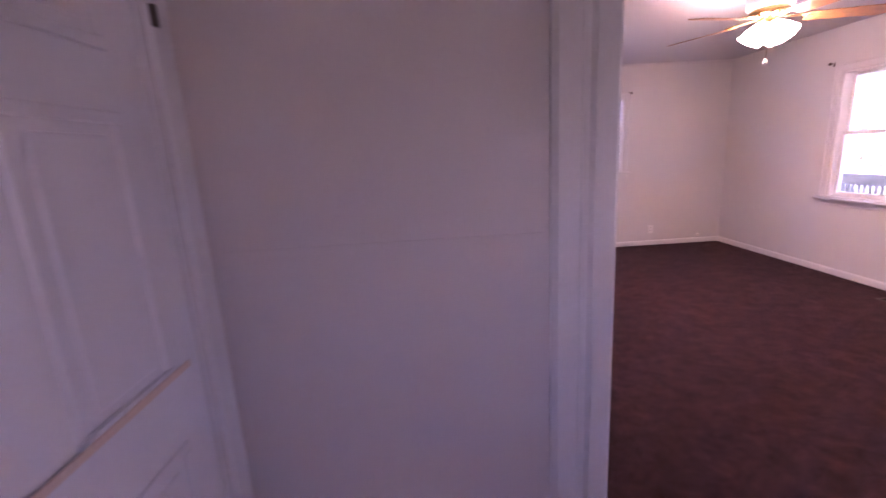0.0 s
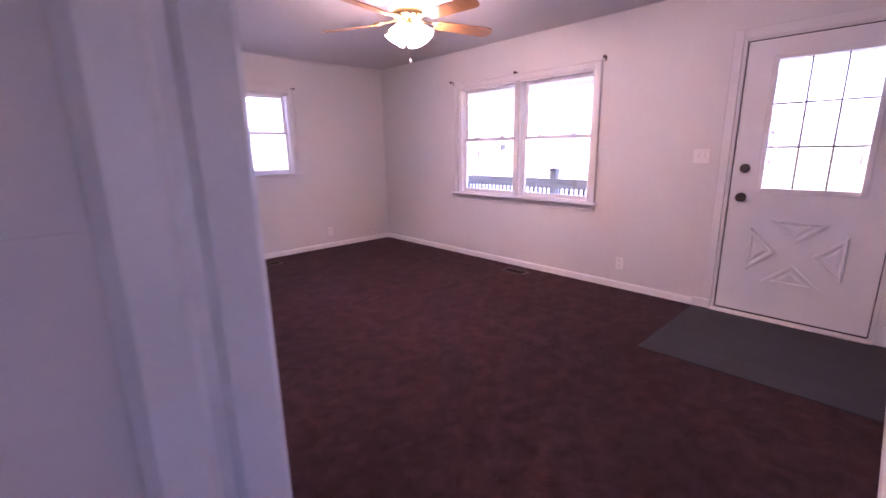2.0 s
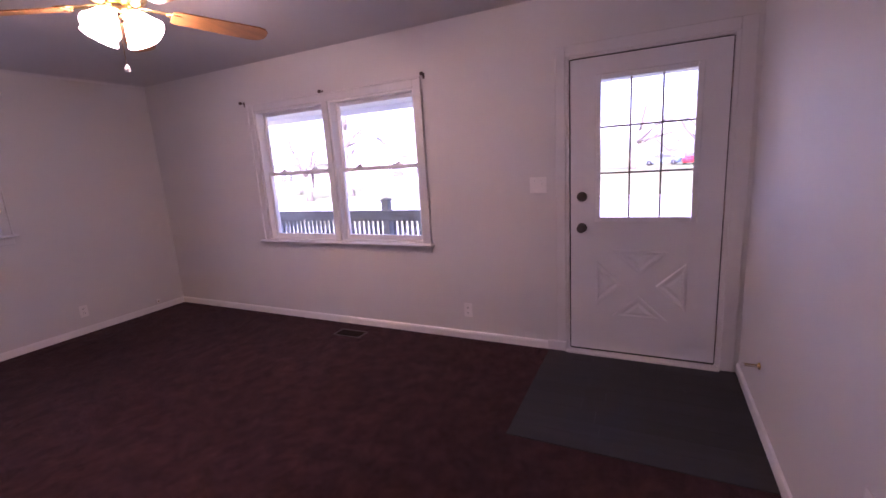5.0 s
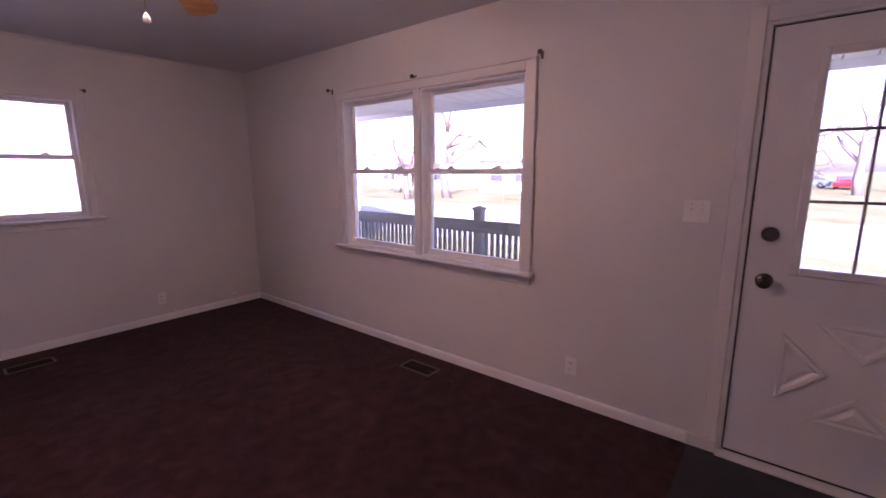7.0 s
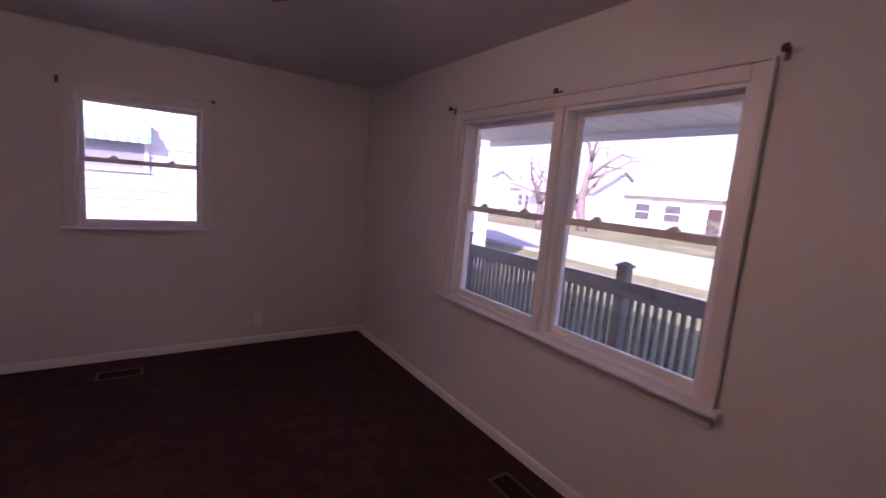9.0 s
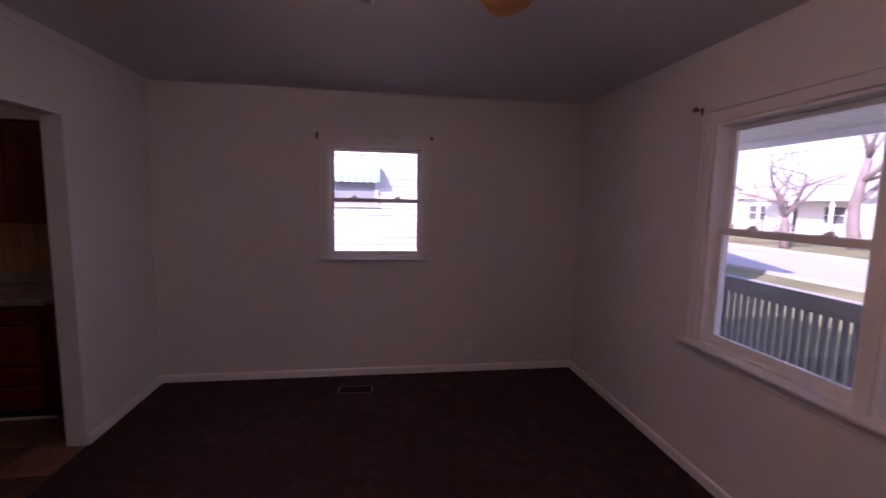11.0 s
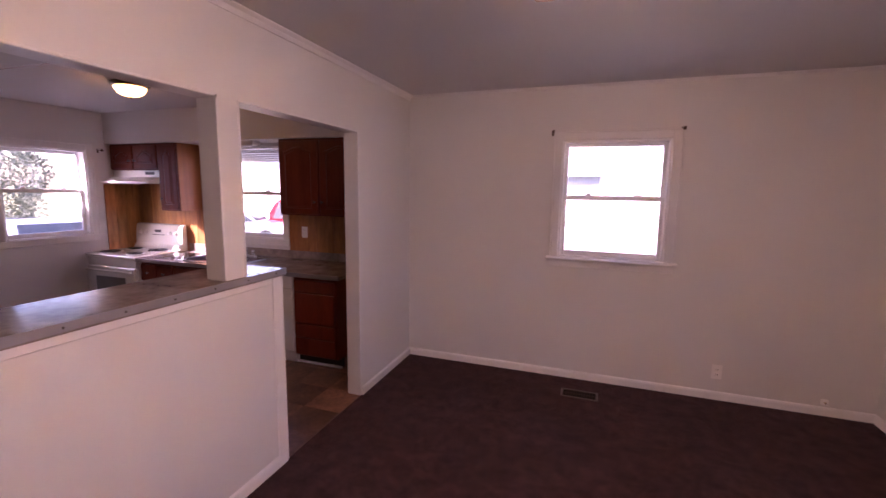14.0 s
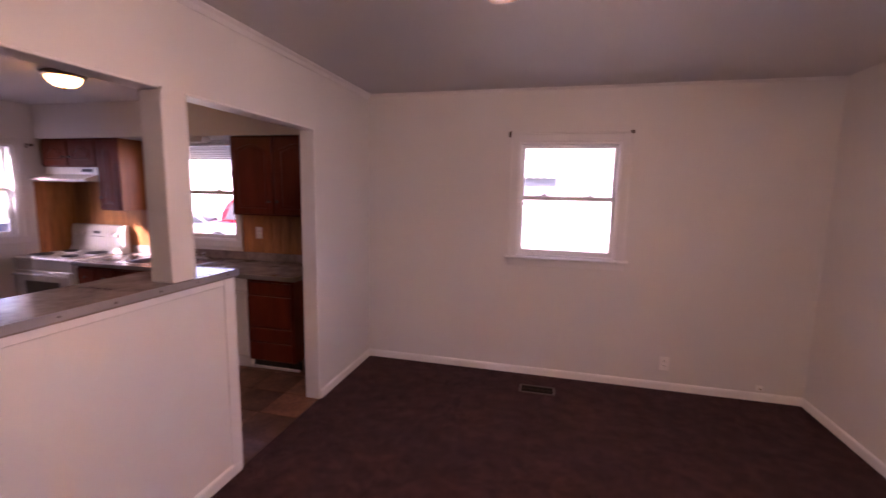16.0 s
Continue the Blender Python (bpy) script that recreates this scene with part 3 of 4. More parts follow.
s = thing("light_switch", "white double toggle switch plate beside the front door", "switch", FRONT @ pose(4.293, 0, 1.238))
part("cover_plate", boxes((-0.06, 0.06, -0.006, 0, -0.057, 0.057), bevel=0.003), PLASTIC, s)
for x in (-0.024, 0.024):
    part("toggle", boxes((x - 0.005, x + 0.005, -0.018, -0.005, -0.004, 0.014), bevel=0.002), PLASTIC, s)
    part("screw", lathe(bmesh.new(), [(0.003, 0), (0.003, 0.002)], 8, pose(x, -0.006, 0.032, 90)), STEEL, s)
s = thing("light_switch", "white switch plate beside the kitchen window", "switch", KITCH @ pose(-1.465, 0, 1.12))
part("cover_plate", boxes((-0.045, 0.045, -0.006, 0, -0.057, 0.057), bevel=0.003), PLASTIC, s)
part("toggle", boxes((-0.005, 0.005, -0.018, -0.005, -0.004, 0.014), bevel=0.002), PLASTIC, s)
s = thing("cable_outlet", "small brown cable jack above the baseboard", "outlet", WEST @ pose(-0.306, 0, 0.105))
part("jack_base", boxes((-0.022, 0.022, -0.02, 0, -0.02, 0.02), bevel=0.004), PLASTIC, s)
part("jack", lathe(bmesh.new(), [(0.006, 0), (0.006, 0.012)], 10, pose(0, -0.02, 0, 90)), BRASS, s)
s = thing("door_stop", "brass spring door stop on the wall beside the entry", "door stop", pose(-0.536, EY, 0.30, 0, 0, 180))
part("base_plate", lathe(bmesh.new(), [(0.018, 0), (0.018, 0.006), (0.01, 0.01)], 14, pose(0, 0, 0, 90)), BRASS, s)
part("spring", tube(bmesh.new(), [(0.008 * math.cos(a), -0.008 - 0.0009 * k, 0.008 * math.sin(a)) for k, a in enumerate([i * 0.8 for i in range(70)])], 0.0016, 5), BRASS, s)
part("bumper", lathe(bmesh.new(), [(0.009, 0), (0.009, 0.016)], 12, pose(0, -0.07, 0, 90)), PLASTIC, s)
s = thing("wall_plug", "small painted screw hole plug on the end wall", "wall plug", WEST @ pose(-2.436, 0, 1.171))
part("plug", boxes((-0.028, 0.028, -0.004, 0, -0.012, 0.012), bevel=0.003), WALL, s)


def curtain_bracket(m, label, flip=1):
    b = thing("curtain_bracket", label, "curtain bracket", m, "curtain brackets")
    part("back_plate", boxes((-0.009, 0.009, -0.003, 0, -0.022, 0.022), bevel=0.001), BROWNMETAL, b)
    part("arm", tube(bmesh.new(), [(0, -0.003, 0.008), (0, -0.045, 0.004), (flip * 0.004, -0.062, -0.006), (flip * 0.006, -0.066, 0.012)], 0.004, 6), BROWNMETAL, b)
    part("cup", lathe(bmesh.new(), [(0.010, 0), (0.014, 0.008), (0.014, 0.018)], 12, pose(0, -0.055, 0.006, 0, 90 * flip, 0)), BROWNMETAL, b)
    return b


for x, z in ((1.487, 2.10), (2.448, 2.09), (3.434, 2.095)):
    curtain_bracket(FRONT @ pose(x, 0, z), "dark metal curtain rod bracket above the double window")
for x in (-2.334, -1.386):
    curtain_bracket(WEST @ pose(x, 0, 2.08), "dark metal curtain rod bracket beside the small window")
curtain_bracket(KITCH @ pose(-0.42, 0, 1.98), "dark metal curtain rod bracket in the kitchen")


def floor_vent(m, label):
    v = thing("floor_vent", label, "floor vent", m, "floor vents")
    part("frame", boxes((-0.142, 0.142, -0.072, -0.056, 0, 0.006), (-0.142, 0.142, 0.056, 0.072, 0, 0.006), (-0.142, -0.126, -0.056, 0.056, 0, 0.006), (0.126, 0.142, -0.056, 0.056, 0, 0.006), bevel=0.002), BROWNMETAL, v)
    # flat sheet on the carpet; its colour paints the duct's shade
    part("backing", boxes((-0.126, 0.126, -0.056, 0.056, 0.0005, 0.0012)), VENTSHADE, v, "near-black sheet standing in for the shaded duct")
    for row in (-1, 1):
        for k in range(13):
            x = -0.12 + 0.02 * k
            part("slat", boxes((x - 0.0035, x + 0.0035, row * 0.029 - 0.025, row * 0.029 + 0.025, 0.0012, 0.0045)), VENTBROWN, v)
    part("divider", boxes((-0.126, 0.126, -0.004, 0.004, 0.0012, 0.0055)), VENTBROWN, v)
    return v


floor_vent(pose(-0.225, -2.645, 0, 0, 0, 90), "brown metal floor register in carpet under the double window")
floor_vent(pose(-2.005, -0.31, 0), "brown metal floor register in carpet under the small window")

# ---------------------------------------------------------------- ceiling fan
FAN = thing("ceiling_fan", "brass ceiling fan with five oak blades and lit glass shades", "ceiling fan", pose(-1.785, -2.84, 2.217))
part("canopy", lathe(bmesh.new(), [(0.085, 0.233), (0.085, 0.215), (0.06, 0.19), (0.02, 0.18)], 28), TRIM, FAN, "white canopy on the ceiling")
part("motor_housing", lathe(bmesh.new(), [(0.03, 0.20), (0.10, 0.19), (0.135, 0.15), (0.14, 0.10), (0.135, 0.07), (0.10, 0.055), (0.03, 0.05)], 32), TRIM, FAN, "white motor housing")
part("brass_ring", lathe(bmesh.new(), [(0.11, 0.06), (0.118, 0.045), (0.11, 0.02), (0.085, 0.008), (0.03, 0.0)], 32), BRASS, FAN, "polished brass flywheel ring")
part("switch_housing", lathe(bmesh.new(), [(0.055, 0.01), (0.058, -0.005), (0.058, -0.03), (0.045, -0.042), (0.02, -0.047)], 24), BRASS, FAN, "brass switch housing")
for k in range(5):
    m = pose(0, 0, 0, 0, 0, -20.0 + 72 * k)
    bm = boxes((0.08, 0.20, -0.016, 0.016, 0.004, 0.010), bevel=0.002)
    for y in (-0.022, 0.022):
        tube(bm, [(0.19, 0, 0.006), (0.205, y, 0.005), (0.235, y * 1.2, 0.003), (0.265, y * 0.5, 0.003)], 0.005, 6)
    bmesh.ops.transform(bm, matrix=m @ pose(0, 0, 0, 0, 2.2, 0), verts=bm.verts)
    arm = part("blade_arm", bm, BRASS, FAN, "brass blade arm")
    pts = [(0.21, -0.045), (0.24, -0.055), (0.60, -0.068), (0.64, -0.06), (0.662, -0.035), (0.668, 0), (0.662, 0.035), (0.64, 0.06), (0.60, 0.068), (0.24, 0.055), (0.21, 0.045)]
    bm = bmesh.new()
    prism(bm, pts, "z", -0.003, 0.003)
    bmesh.ops.transform(bm, matrix=m @ pose(0, 0, 0, 0, 2.2, 0) @ pose(0, 0, -0.002, -12, 0, 0), verts=bm.verts)
    part("blade", bm, OAK, FAN, "oak veneer blade")
for k in range(4):
    a = radians(20 + 90 * k)
    m = pose(0.042 * math.cos(a), 0.042 * math.sin(a), -0.018) @ Matrix.Rotation(a, 4, "Z") @ pose(0, 0, 0, 0, 142, 0) @ Matrix.Scale(0.97, 4)
    sock = part("lamp_socket", lathe(bmesh.new(), [(0.016, -0.01), (0.022, 0.0), (0.022, 0.03)], 14, m), BRASS, FAN)
    bm = bmesh.new()
    prof = [(0.022, 0.022), (0.032, 0.035), (0.046, 0.06), (0.058, 0.09), (0.070, 0.12), (0.078, 0.135), (0.075, 0.134), (0.066, 0.118), (0.04, 0.06), (0.02, 0.03)]
    lathe(bm, prof, 20, m, cap=False)
    part("shade", bm, SHADE, FAN, "lit frosted glass tulip shade")
for dx, dy, z in ((-0.062, -0.085, -0.295), (0.03, -0.03, -0.17)):
    bm = tube(bmesh.new(), [(dx, dy, -0.06), (dx, dy, z + 0.02)], 0.0016, 5)
    ch = part("pull_chain", bm, BRASS, FAN)
    part("pull_knob", lathe(bmesh.new(), [(0.003, 0.03), (0.008, 0.024), (0.012, 0.012), (0.011, 0.003), (0.004, 0.0)], 12, pose(dx, dy, z - 0.005)), PLASTIC, ch)

# ---------------------------------------------------------------- kitchen
CT = 0.865
CF = -0.655
structure("soffit", boxes((KX, PX - PT, -0.345, 0, 2.062, HK + 0.01)), WALL, "white painted soffit over the kitchen cabinets")


def knob(parent, x, y, z):
    part("knob", lathe(bmesh.new(), [(0.005, 0), (0.005, 0.012), (0.012, 0.016), (0.014, 0.022), (0.009, 0.028)], 12, pose(x, y, z, 90)), PEWTER, parent, "dark metal knob")


def cabinet_front(parent, name, x0, x1, z0, z1, y, arch=False, hw=None):
    d = part(name, boxes((x0, x1, y - 0.019, y, z0, z1), bevel=0.004), CHERRY, parent)
    s = 0.055 if (z1 - z0) > 0.25 else 0.03
    a, b, c, e = x0 + s, x1 - s, z0 + s, z1 - s
    if b - a > 0.03 and e - c > 0.02 and name == "door":
        def outline(i):
            pts = [(a + i, c + i), (b - i, c + i)]
            if arch:
                n = 10
                for k in range(n + 1):
                    u = k / n
                    pts.append((b - i - (b - a - 2 * i) * u, e - i - 0.045 + 0.045 * math.sin(math.pi * u) ** 1.5))
            else:
                pts += [(b - i, e - i), (a + i, e - i)]
            return pts
        bm = bmesh.new()
        loops = [[bm.verts.new((p[0], yy, p[1])) for p in outline(i)] for i, yy in ((0, y - 0.0185), (0.004, y - 0.0245), (0.012, y - 0.0245), (0.018, y - 0.0195), (0.03, y - 0.0265))]
        for p, q in zip(loops, loops[1:]):
            for k in range(len(p)):
                bm.faces.new((p[k], p[(k + 1) % len(p)], q[(k + 1) % len(p)], q[k]))
        bm.faces.new(loops[-1])
        part("raised_panel", bm, CHERRY, d)
    if hw:
        knob(d, hw[0], y - 0.019, hw[1])
    return d


def wall_cabinet(x0, x1, z0, z1, doors, label, depth=0.30, arch=True):
    c = thing("wall_cabinet", label, "cabinet", pose(0, 0, 0), "kitchen cabinets")
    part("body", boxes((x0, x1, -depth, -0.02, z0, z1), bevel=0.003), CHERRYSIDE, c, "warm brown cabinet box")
    part("face_frame", boxes((x0, x1, -depth - 0.004, -depth - 0.0, z0, z1), bevel=0.001), CHERRY, c)
    n = len(doors)
    for i, side in enumerate(doors):
        a = x0 + (x1 - x0) * i / n + 0.012
        b = x0 + (x1 - x0) * (i + 1) / n - 0.012
        cabinet_front(c, "door", a, b, z0 + 0.012, z1 - 0.02, -depth - 0.005, arch, ((b - 0.03) if side == "r" else (a + 0.03), z0 + (0.13 if z1 - z0 > 0.5 else 0.10)))
    return c


wall_cabinet(-4.85, -3.945, 1.345, 2.06, "rl", "dark cherry wall cabinet with two arched doors above the counter")
wall_cabinet(-6.43, -6.16, 1.34, 2.06, "l", "dark cherry wall cabinet with one arched door beside the hood")
wall_cabinet(-7.17, -6.433, 1.775, 2.06, "rl", "low cherry wall cabinet with two doors above the range hood")


def base_cabinet(x0, x1, fronts, label):
    c = thing("base_cabinet", label, "cabinet", pose(0, 0, 0), "kitchen cabinets")
    part("body", boxes((x0, x1, -0.60, -0.02, 0.09, CT - 0.04), bevel=0.003), CHERRY, c)
    part("toe_kick", boxes((x0, x1, -0.545, -0.5, 0.0, 0.09)), BLACK, c)
    part("toe_moulding", boxes((x0, x1 + 0.012, -0.565, -0.547, 0.0, 0.022), bevel=0.005), TRIM, c, "white shoe moulding")
    for a, b, za, zb, k in fronts:
        cabinet_front(c, "drawer" if k in "wn" else "door", a, b, za, zb, -0.605, False, ((a + b) / 2, (za + zb) / 2) if k == "w" else None if k == "n" else ((b - 0.03) if k == "r" else (a + 0.03), zb - 0.06))
    return c


zz = [0.105, 0.275, 0.405, 0.69, 0.81]
base_cabinet(-4.49, -4.04, [(-4.475, -4.06, a, b - 0.014, "n") for a, b in zip(zz, zz[1:])], "dark cherry base cabinet with four drawers under the counter")
base_cabinet(-5.93, -5.09, [(-5.915, -5.515, 0.105, 0.80, "r"), (-5.505, -5.105, 0.105, 0.80, "l")], "dark cherry sink cabinet with two doors under the counter")
base_cabinet(-6.405, -5.935, [(-6.39, -6.175, 0.105, 0.60, "r"), (-6.165, -5.95, 0.105, 0.60, "l"), (-6.39, -6.175, 0.63, 0.80, "w"), (-6.165, -5.95, 0.63, 0.80, "w")], "dark cherry base cabinet beside the stove")

d = thing("dishwasher", "white dishwasher under the kitchen counter", "dishwasher")
part("body", boxes((-5.08, -4.49, -0.59, -0.03, 0.03, CT - 0.045)), PLASTIC, d)
part("door", boxes((-5.078, -4.492, -0.625, -0.592, 0.12, 0.70), bevel=0.006), ENAMEL, d)
part("control_panel", boxes((-5.078, -4.492, -0.63, -0.592, 0.705, CT - 0.045), bevel=0.006), ENAMEL, d)
part("kick_plate", boxes((-5.078, -4.492, -0.57, -0.55, 0.0, 0.115)), PLASTIC, d)
part("latch", boxes((-4.84, -4.72, -0.642, -0.63, 0.735, 0.765), bevel=0.004), BLACK, d)

w = thing("countertop", "grey-brown marbled laminate worktop with backsplash lip", "countertop")
sx0, sx1, sy0, sy1 = -5.93, -5.17, -0.57, -0.13
part("worktop", boxes((-6.41, sx0, CF, 0, CT - 0.038, CT), (sx1, -3.99, CF, 0, CT - 0.038, CT), (sx0, sx1, CF, sy0, CT - 0.038, CT), (sx0, sx1, sy1, 0, CT - 0.038, CT)), LAMINATE, w)
part("backsplash_lip", boxes((-6.41, -3.99, -0.022, -0.002, CT + 0.001, CT + 0.085), bevel=0.004), LAMINATE, w)
part("front_edge", boxes((-6.41, -3.99, CF - 0.006, CF - 0.0005, CT - 0.038, CT + 0.001), bevel=0.002), EDGE, w, "pale metal edge strip")

s = thing("kitchen_sink", "double-bowl stainless steel sink set in the worktop", "sink", pose(0, 0, CT))
part("rim", boxes((sx0 - 0.02, sx1 + 0.02, sy0 - 0.02, sy0 + 0.015, 0, 0.006), (sx0 - 0.02, sx1 + 0.02, sy1 - 0.05, sy1 + 0.03, 0, 0.006),
                  (sx0 - 0.02, sx0 + 0.015, sy0 + 0.015, sy1 - 0.05, 0, 0.006), (sx1 - 0.015, sx1 + 0.02, sy0 + 0.015, sy1 - 0.05, 0, 0.006), (-5.565, -5.535, sy0 + 0.015, sy1 - 0.05, 0, 0.006), bevel=0.002), STEEL, s)
for a, b in ((sx0 + 0.015, -5.565), (-5.535, sx1 - 0.015)):
    c, e = sy0 + 0.015, sy1 - 0.05
    part("bowl", boxes((a, b, c, e, -0.162, -0.16), (a - 0.002, a, c, e, -0.16, 0), (b, b + 0.002, c, e, -0.16, 0), (a, b, c - 0.002, c, -0.16, 0), (a, b, e, e + 0.002, -0.16, 0)), STEEL, s)
f = thing("faucet", "chrome kitchen faucet with swivel spout behind the sink", "faucet", pose(-5.45, -0.135, CT + 0.006))
part("base", boxes((-0.11, 0.11, -0.022, 0.022, 0, 0.018), bevel=0.006), STEEL, f)
part("spout", tube(bmesh.new(), [(0, 0, 0.018), (0, 0, 0.08), (0, -0.03, 0.12), (0, -0.10, 0.135), (0, -0.17, 0.12), (0, -0.185, 0.10)], 0.011, 10), STEEL, f)
for x in (-0.08, 0.08):
    part("handle", lathe(bmesh.new(), [(0.014, 0.018), (0.018, 0.05), (0.022, 0.06), (0.012, 0.07)], 12, pose(x, 0, 0)), STEEL, f)

# stove
SX0, SX1 = -7.175, -6.425
s = thing("electric_stove", "cream white coil-top electric stove against pine planks", "stove", pose(SX0, 0, 0))
W = SX1 - SX0
part("body", boxes((0, W, -0.62, -0.03, 0.06, 0.845), bevel=0.004), ENAMEL, s)
part("cooktop", boxes((-0.002, W + 0.002, -0.665, -0.10, 0.846, 0.875), bevel=0.010), ENAMEL, s)
part("oven_frame", boxes((0.004, W - 0.004, -0.64, -0.621, 0.75, 0.842), bevel=0.004), ENAMEL, s)
od = part("oven_door", boxes((0.01, W - 0.01, -0.66, -0.622, 0.25, 0.745), bevel=0.008), ENAMEL, s)
part("oven_window", boxes((0.15, W - 0.15, -0.664, -0.661, 0.36, 0.64), bevel=0.001), DARKGLASS, od, "smoky oven window")
part("handle", tube(bmesh.new(), [(0.05, -0.66, 0.705), (0.06, -0.70, 0.71), (W - 0.06, -0.70, 0.71), (W - 0.05, -0.66, 0.705)], 0.011, 10), ENAMEL, od)
part("drawer", boxes((0.01, W - 0.01, -0.65, -0.622, 0.07, 0.24), bevel=0.008), ENAMEL, s)
bm = bmesh.new()
prism(bm, [(-0.03, 0.86), (-0.125, 0.86), (-0.12, 0.90), (-0.095, 0.93), (-0.085, 1.10), (-0.07, 1.155), (-0.03, 1.165)], "x", 0.0, W, bevel=0.005)
bg = part("backguard", bm, ENAMEL, s)
m = pose(0, -0.090, 1.055, 4)
part("display", boxes((W / 2 - 0.05, W / 2 + 0.04, -0.006, 0.004, 0.012, 0.04), bevel=0.001), INK, bg, "dark clock display").matrix_local = m
part("print_bar", boxes((W / 2 - 0.10, W / 2 + 0.09, -0.003, 0.003, -0.022, -0.016)), INK, bg).matrix_local = m
for x in (0.09, 0.18, W - 0.19, W - 0.10):
    part("control_knob", lathe(bmesh.new(), [(0.024, 0), (0.022, 0.012), (0.014, 0.014), (0.012, 0.026)], 16, pose(x, -0.090, 1.06, 92)), PLASTIC, bg)
for x, y, r in ((0.19, -0.51, 0.10), (0.56, -0.51, 0.075), (0.19, -0.24, 0.075), (0.56, -0.24, 0.10)):
    b = part("drip_pan", lathe(bmesh.new(), [(r + 0.014, 0.876), (r + 0.012, 0.880), (r, 0.878), (r * 0.6, 0.870)], 24, pose(x, y, 0), cap=False), STEEL, s, "chrome drip pan")
    n = 64
    part("burner_coil", tube(bmesh.new(), [(x + (0.02 + (r - 0.022) * k / n) * math.cos(k * 0.36), y + (0.02 + (r - 0.022) * k / n) * math.sin(k * 0.36), 0.886) for k in range(n)], 0.0055, 6), BLACK, b, "black coil element")

h = thing("range_hood", "white range hood under the low wall cabinet", "range hood")
bm = bmesh.new()
prism(bm, [(-0.02, 1.772), (-0.02, 1.63), (-0.44, 1.63), (-0.445, 1.648), (-0.30, 1.70), (-0.29, 1.772)], "x", SX0 + 0.005, SX1 - 0.02, bevel=0.003)
part("hood_body", bm, ENAMEL, h)
part("control_panel", boxes((-6.66, -6.52, -0.300, -0.285, 1.725, 1.755), bevel=0.002), INK, h, "dark switch panel")
part("filter", boxes((-7.08, -6.52, -0.38, -0.08, 1.626, 1.6295)), STEEL, h)

w = thing("dome_light", "lit amber glass dome ceiling light with bronze rim", "ceiling light", pose(-5.42, -1.27, HK))
part("rim", lathe(bmesh.new(), [(0.115, 0), (0.134, -0.012), (0.132, -0.026), (0.112, -0.038)], 32), PEWTER, w, "dark bronze rim")
part("glass_bowl", lathe(bmesh.new(), [(0.106, -0.036), (0.103, -0.056), (0.085, -0.082), (0.054, -0.100), (0.02, -0.107)], 32), DOME, w, "lit amber glass bowl")
part("finial", lathe(bmesh.new(), [(0.010, -0.105), (0.012, -0.115), (0.006, -0.125)], 12), PEWTER, w)
w = thing("soffit_light", "slim white fluorescent fixture under the soffit over the sink", "light fixture")
part("housing", boxes((-5.62, -5.16, -0.30, -0.19, 2.022, 2.061), bevel=0.006), ENAMEL, w)
part("diffuser", boxes((-5.60, -5.18, -0.28, -0.21, 2.012, 2.023), bevel=0.003), PLASTIC, w)

# pass-through shelf
w = thing("pass_through_shelf", "grey-brown marbled laminate shelf with metal edge on the half wall", "countertop")
part("shelf_top", boxes((-3.985, PX + 0.022, -3.14, -2.178, 1.12, 1.159), (-3.985, PX + 0.022, -2.037, -1.78, 1.12, 1.159), (-3.985, PX - PT - 0.005, -2.178, -2.037, 1.12, 1.159), (PX + 0.005, PX + 0.022, -2.178, -2.037, 1.12, 1.159)), LAMINATE, w)
e = part("edge_strip", boxes((PX + 0.0225, PX + 0.027, -3.54, -1.775, 1.127, 1.1605), (-3.985, PX + 0.0225, -1.7795, -1.775, 1.127, 1.1605), bevel=0.001), EDGE, w, "dull metal edge strip")
for k in range(9):
    part("screw", lathe(bmesh.new(), [(0.005, 0), (0.004, 0.003)], 8, pose(PX + 0.026, -1.86 - 0.2 * k, 1.143, 0, 90, 0)), PEWTER, e)
part("shelf_lip", boxes((PX, PX + 0.022, -3.54, -3.14, 1.12, 1.159)), LAMINATE, w)

# edge strip and pale track beside the kitchen window
strip("trim_kitchen_panel_edge", [(KX, KX + 0.010, -1.398, -1.376, 0.98, 2.035)], "white edge strip of the kitchen wall panel")
w = thing("sliding_track", "pale metal door track on the kitchen end wall", "track", KITCH)
part("rail", boxes((-2.45, -1.372, -0.040, -0.002, 2.036, 2.066), bevel=0.005), VINYLFRAME, w)
part("lip", boxes((-2.45, -1.372, -0.044, -0.0405, 2.028, 2.050), bevel=0.001), STEEL, w)
part("end_cap", boxes((-1.3715, -1.366, -0.046, -0.002, 2.026, 2.068), bevel=0.002), PEWTER, w)
strip("trim_kitchen_ceiling_seam", [(KX, PX - PT, -1.804, -1.796, HK - 0.003, HK)], "thin dark seam in the kitchen ceiling", 0.0, HINGE)

# ---------------------------------------------------------------- outdoors
GZ = -0.62
ground = structure("ground", boxes((-400, 400, -400, 400, GZ - 1, GZ)), GRASS, "dormant winter lawn, tan and green")
structure("road", boxes((11.0, 18.0, -300, 300, GZ - 0.1, GZ + 0.004)), ASPHALT, "pale worn asphalt street")
structure("pavement", boxes((8.0, 9.3, -300, 300, GZ - 0.1, GZ + 0.03)), CONCRETE, "concrete pavement beside the street")
structure("kerb_near", boxes((10.8, 11.0, -300, 300, GZ - 0.1, GZ + 0.12), bevel=0.02), CONCRETE, "concrete kerb")
structure("kerb_far", boxes((18.0, 18.2, -300, 300, GZ - 0.1, GZ + 0.12), bevel=0.02), CONCRETE, "concrete kerb")
structure("driveway", boxes((-30, 1.0, 1.2, 3.2, GZ - 0.1, GZ + 0.02)), CONCRETE, "concrete driveway between the houses")
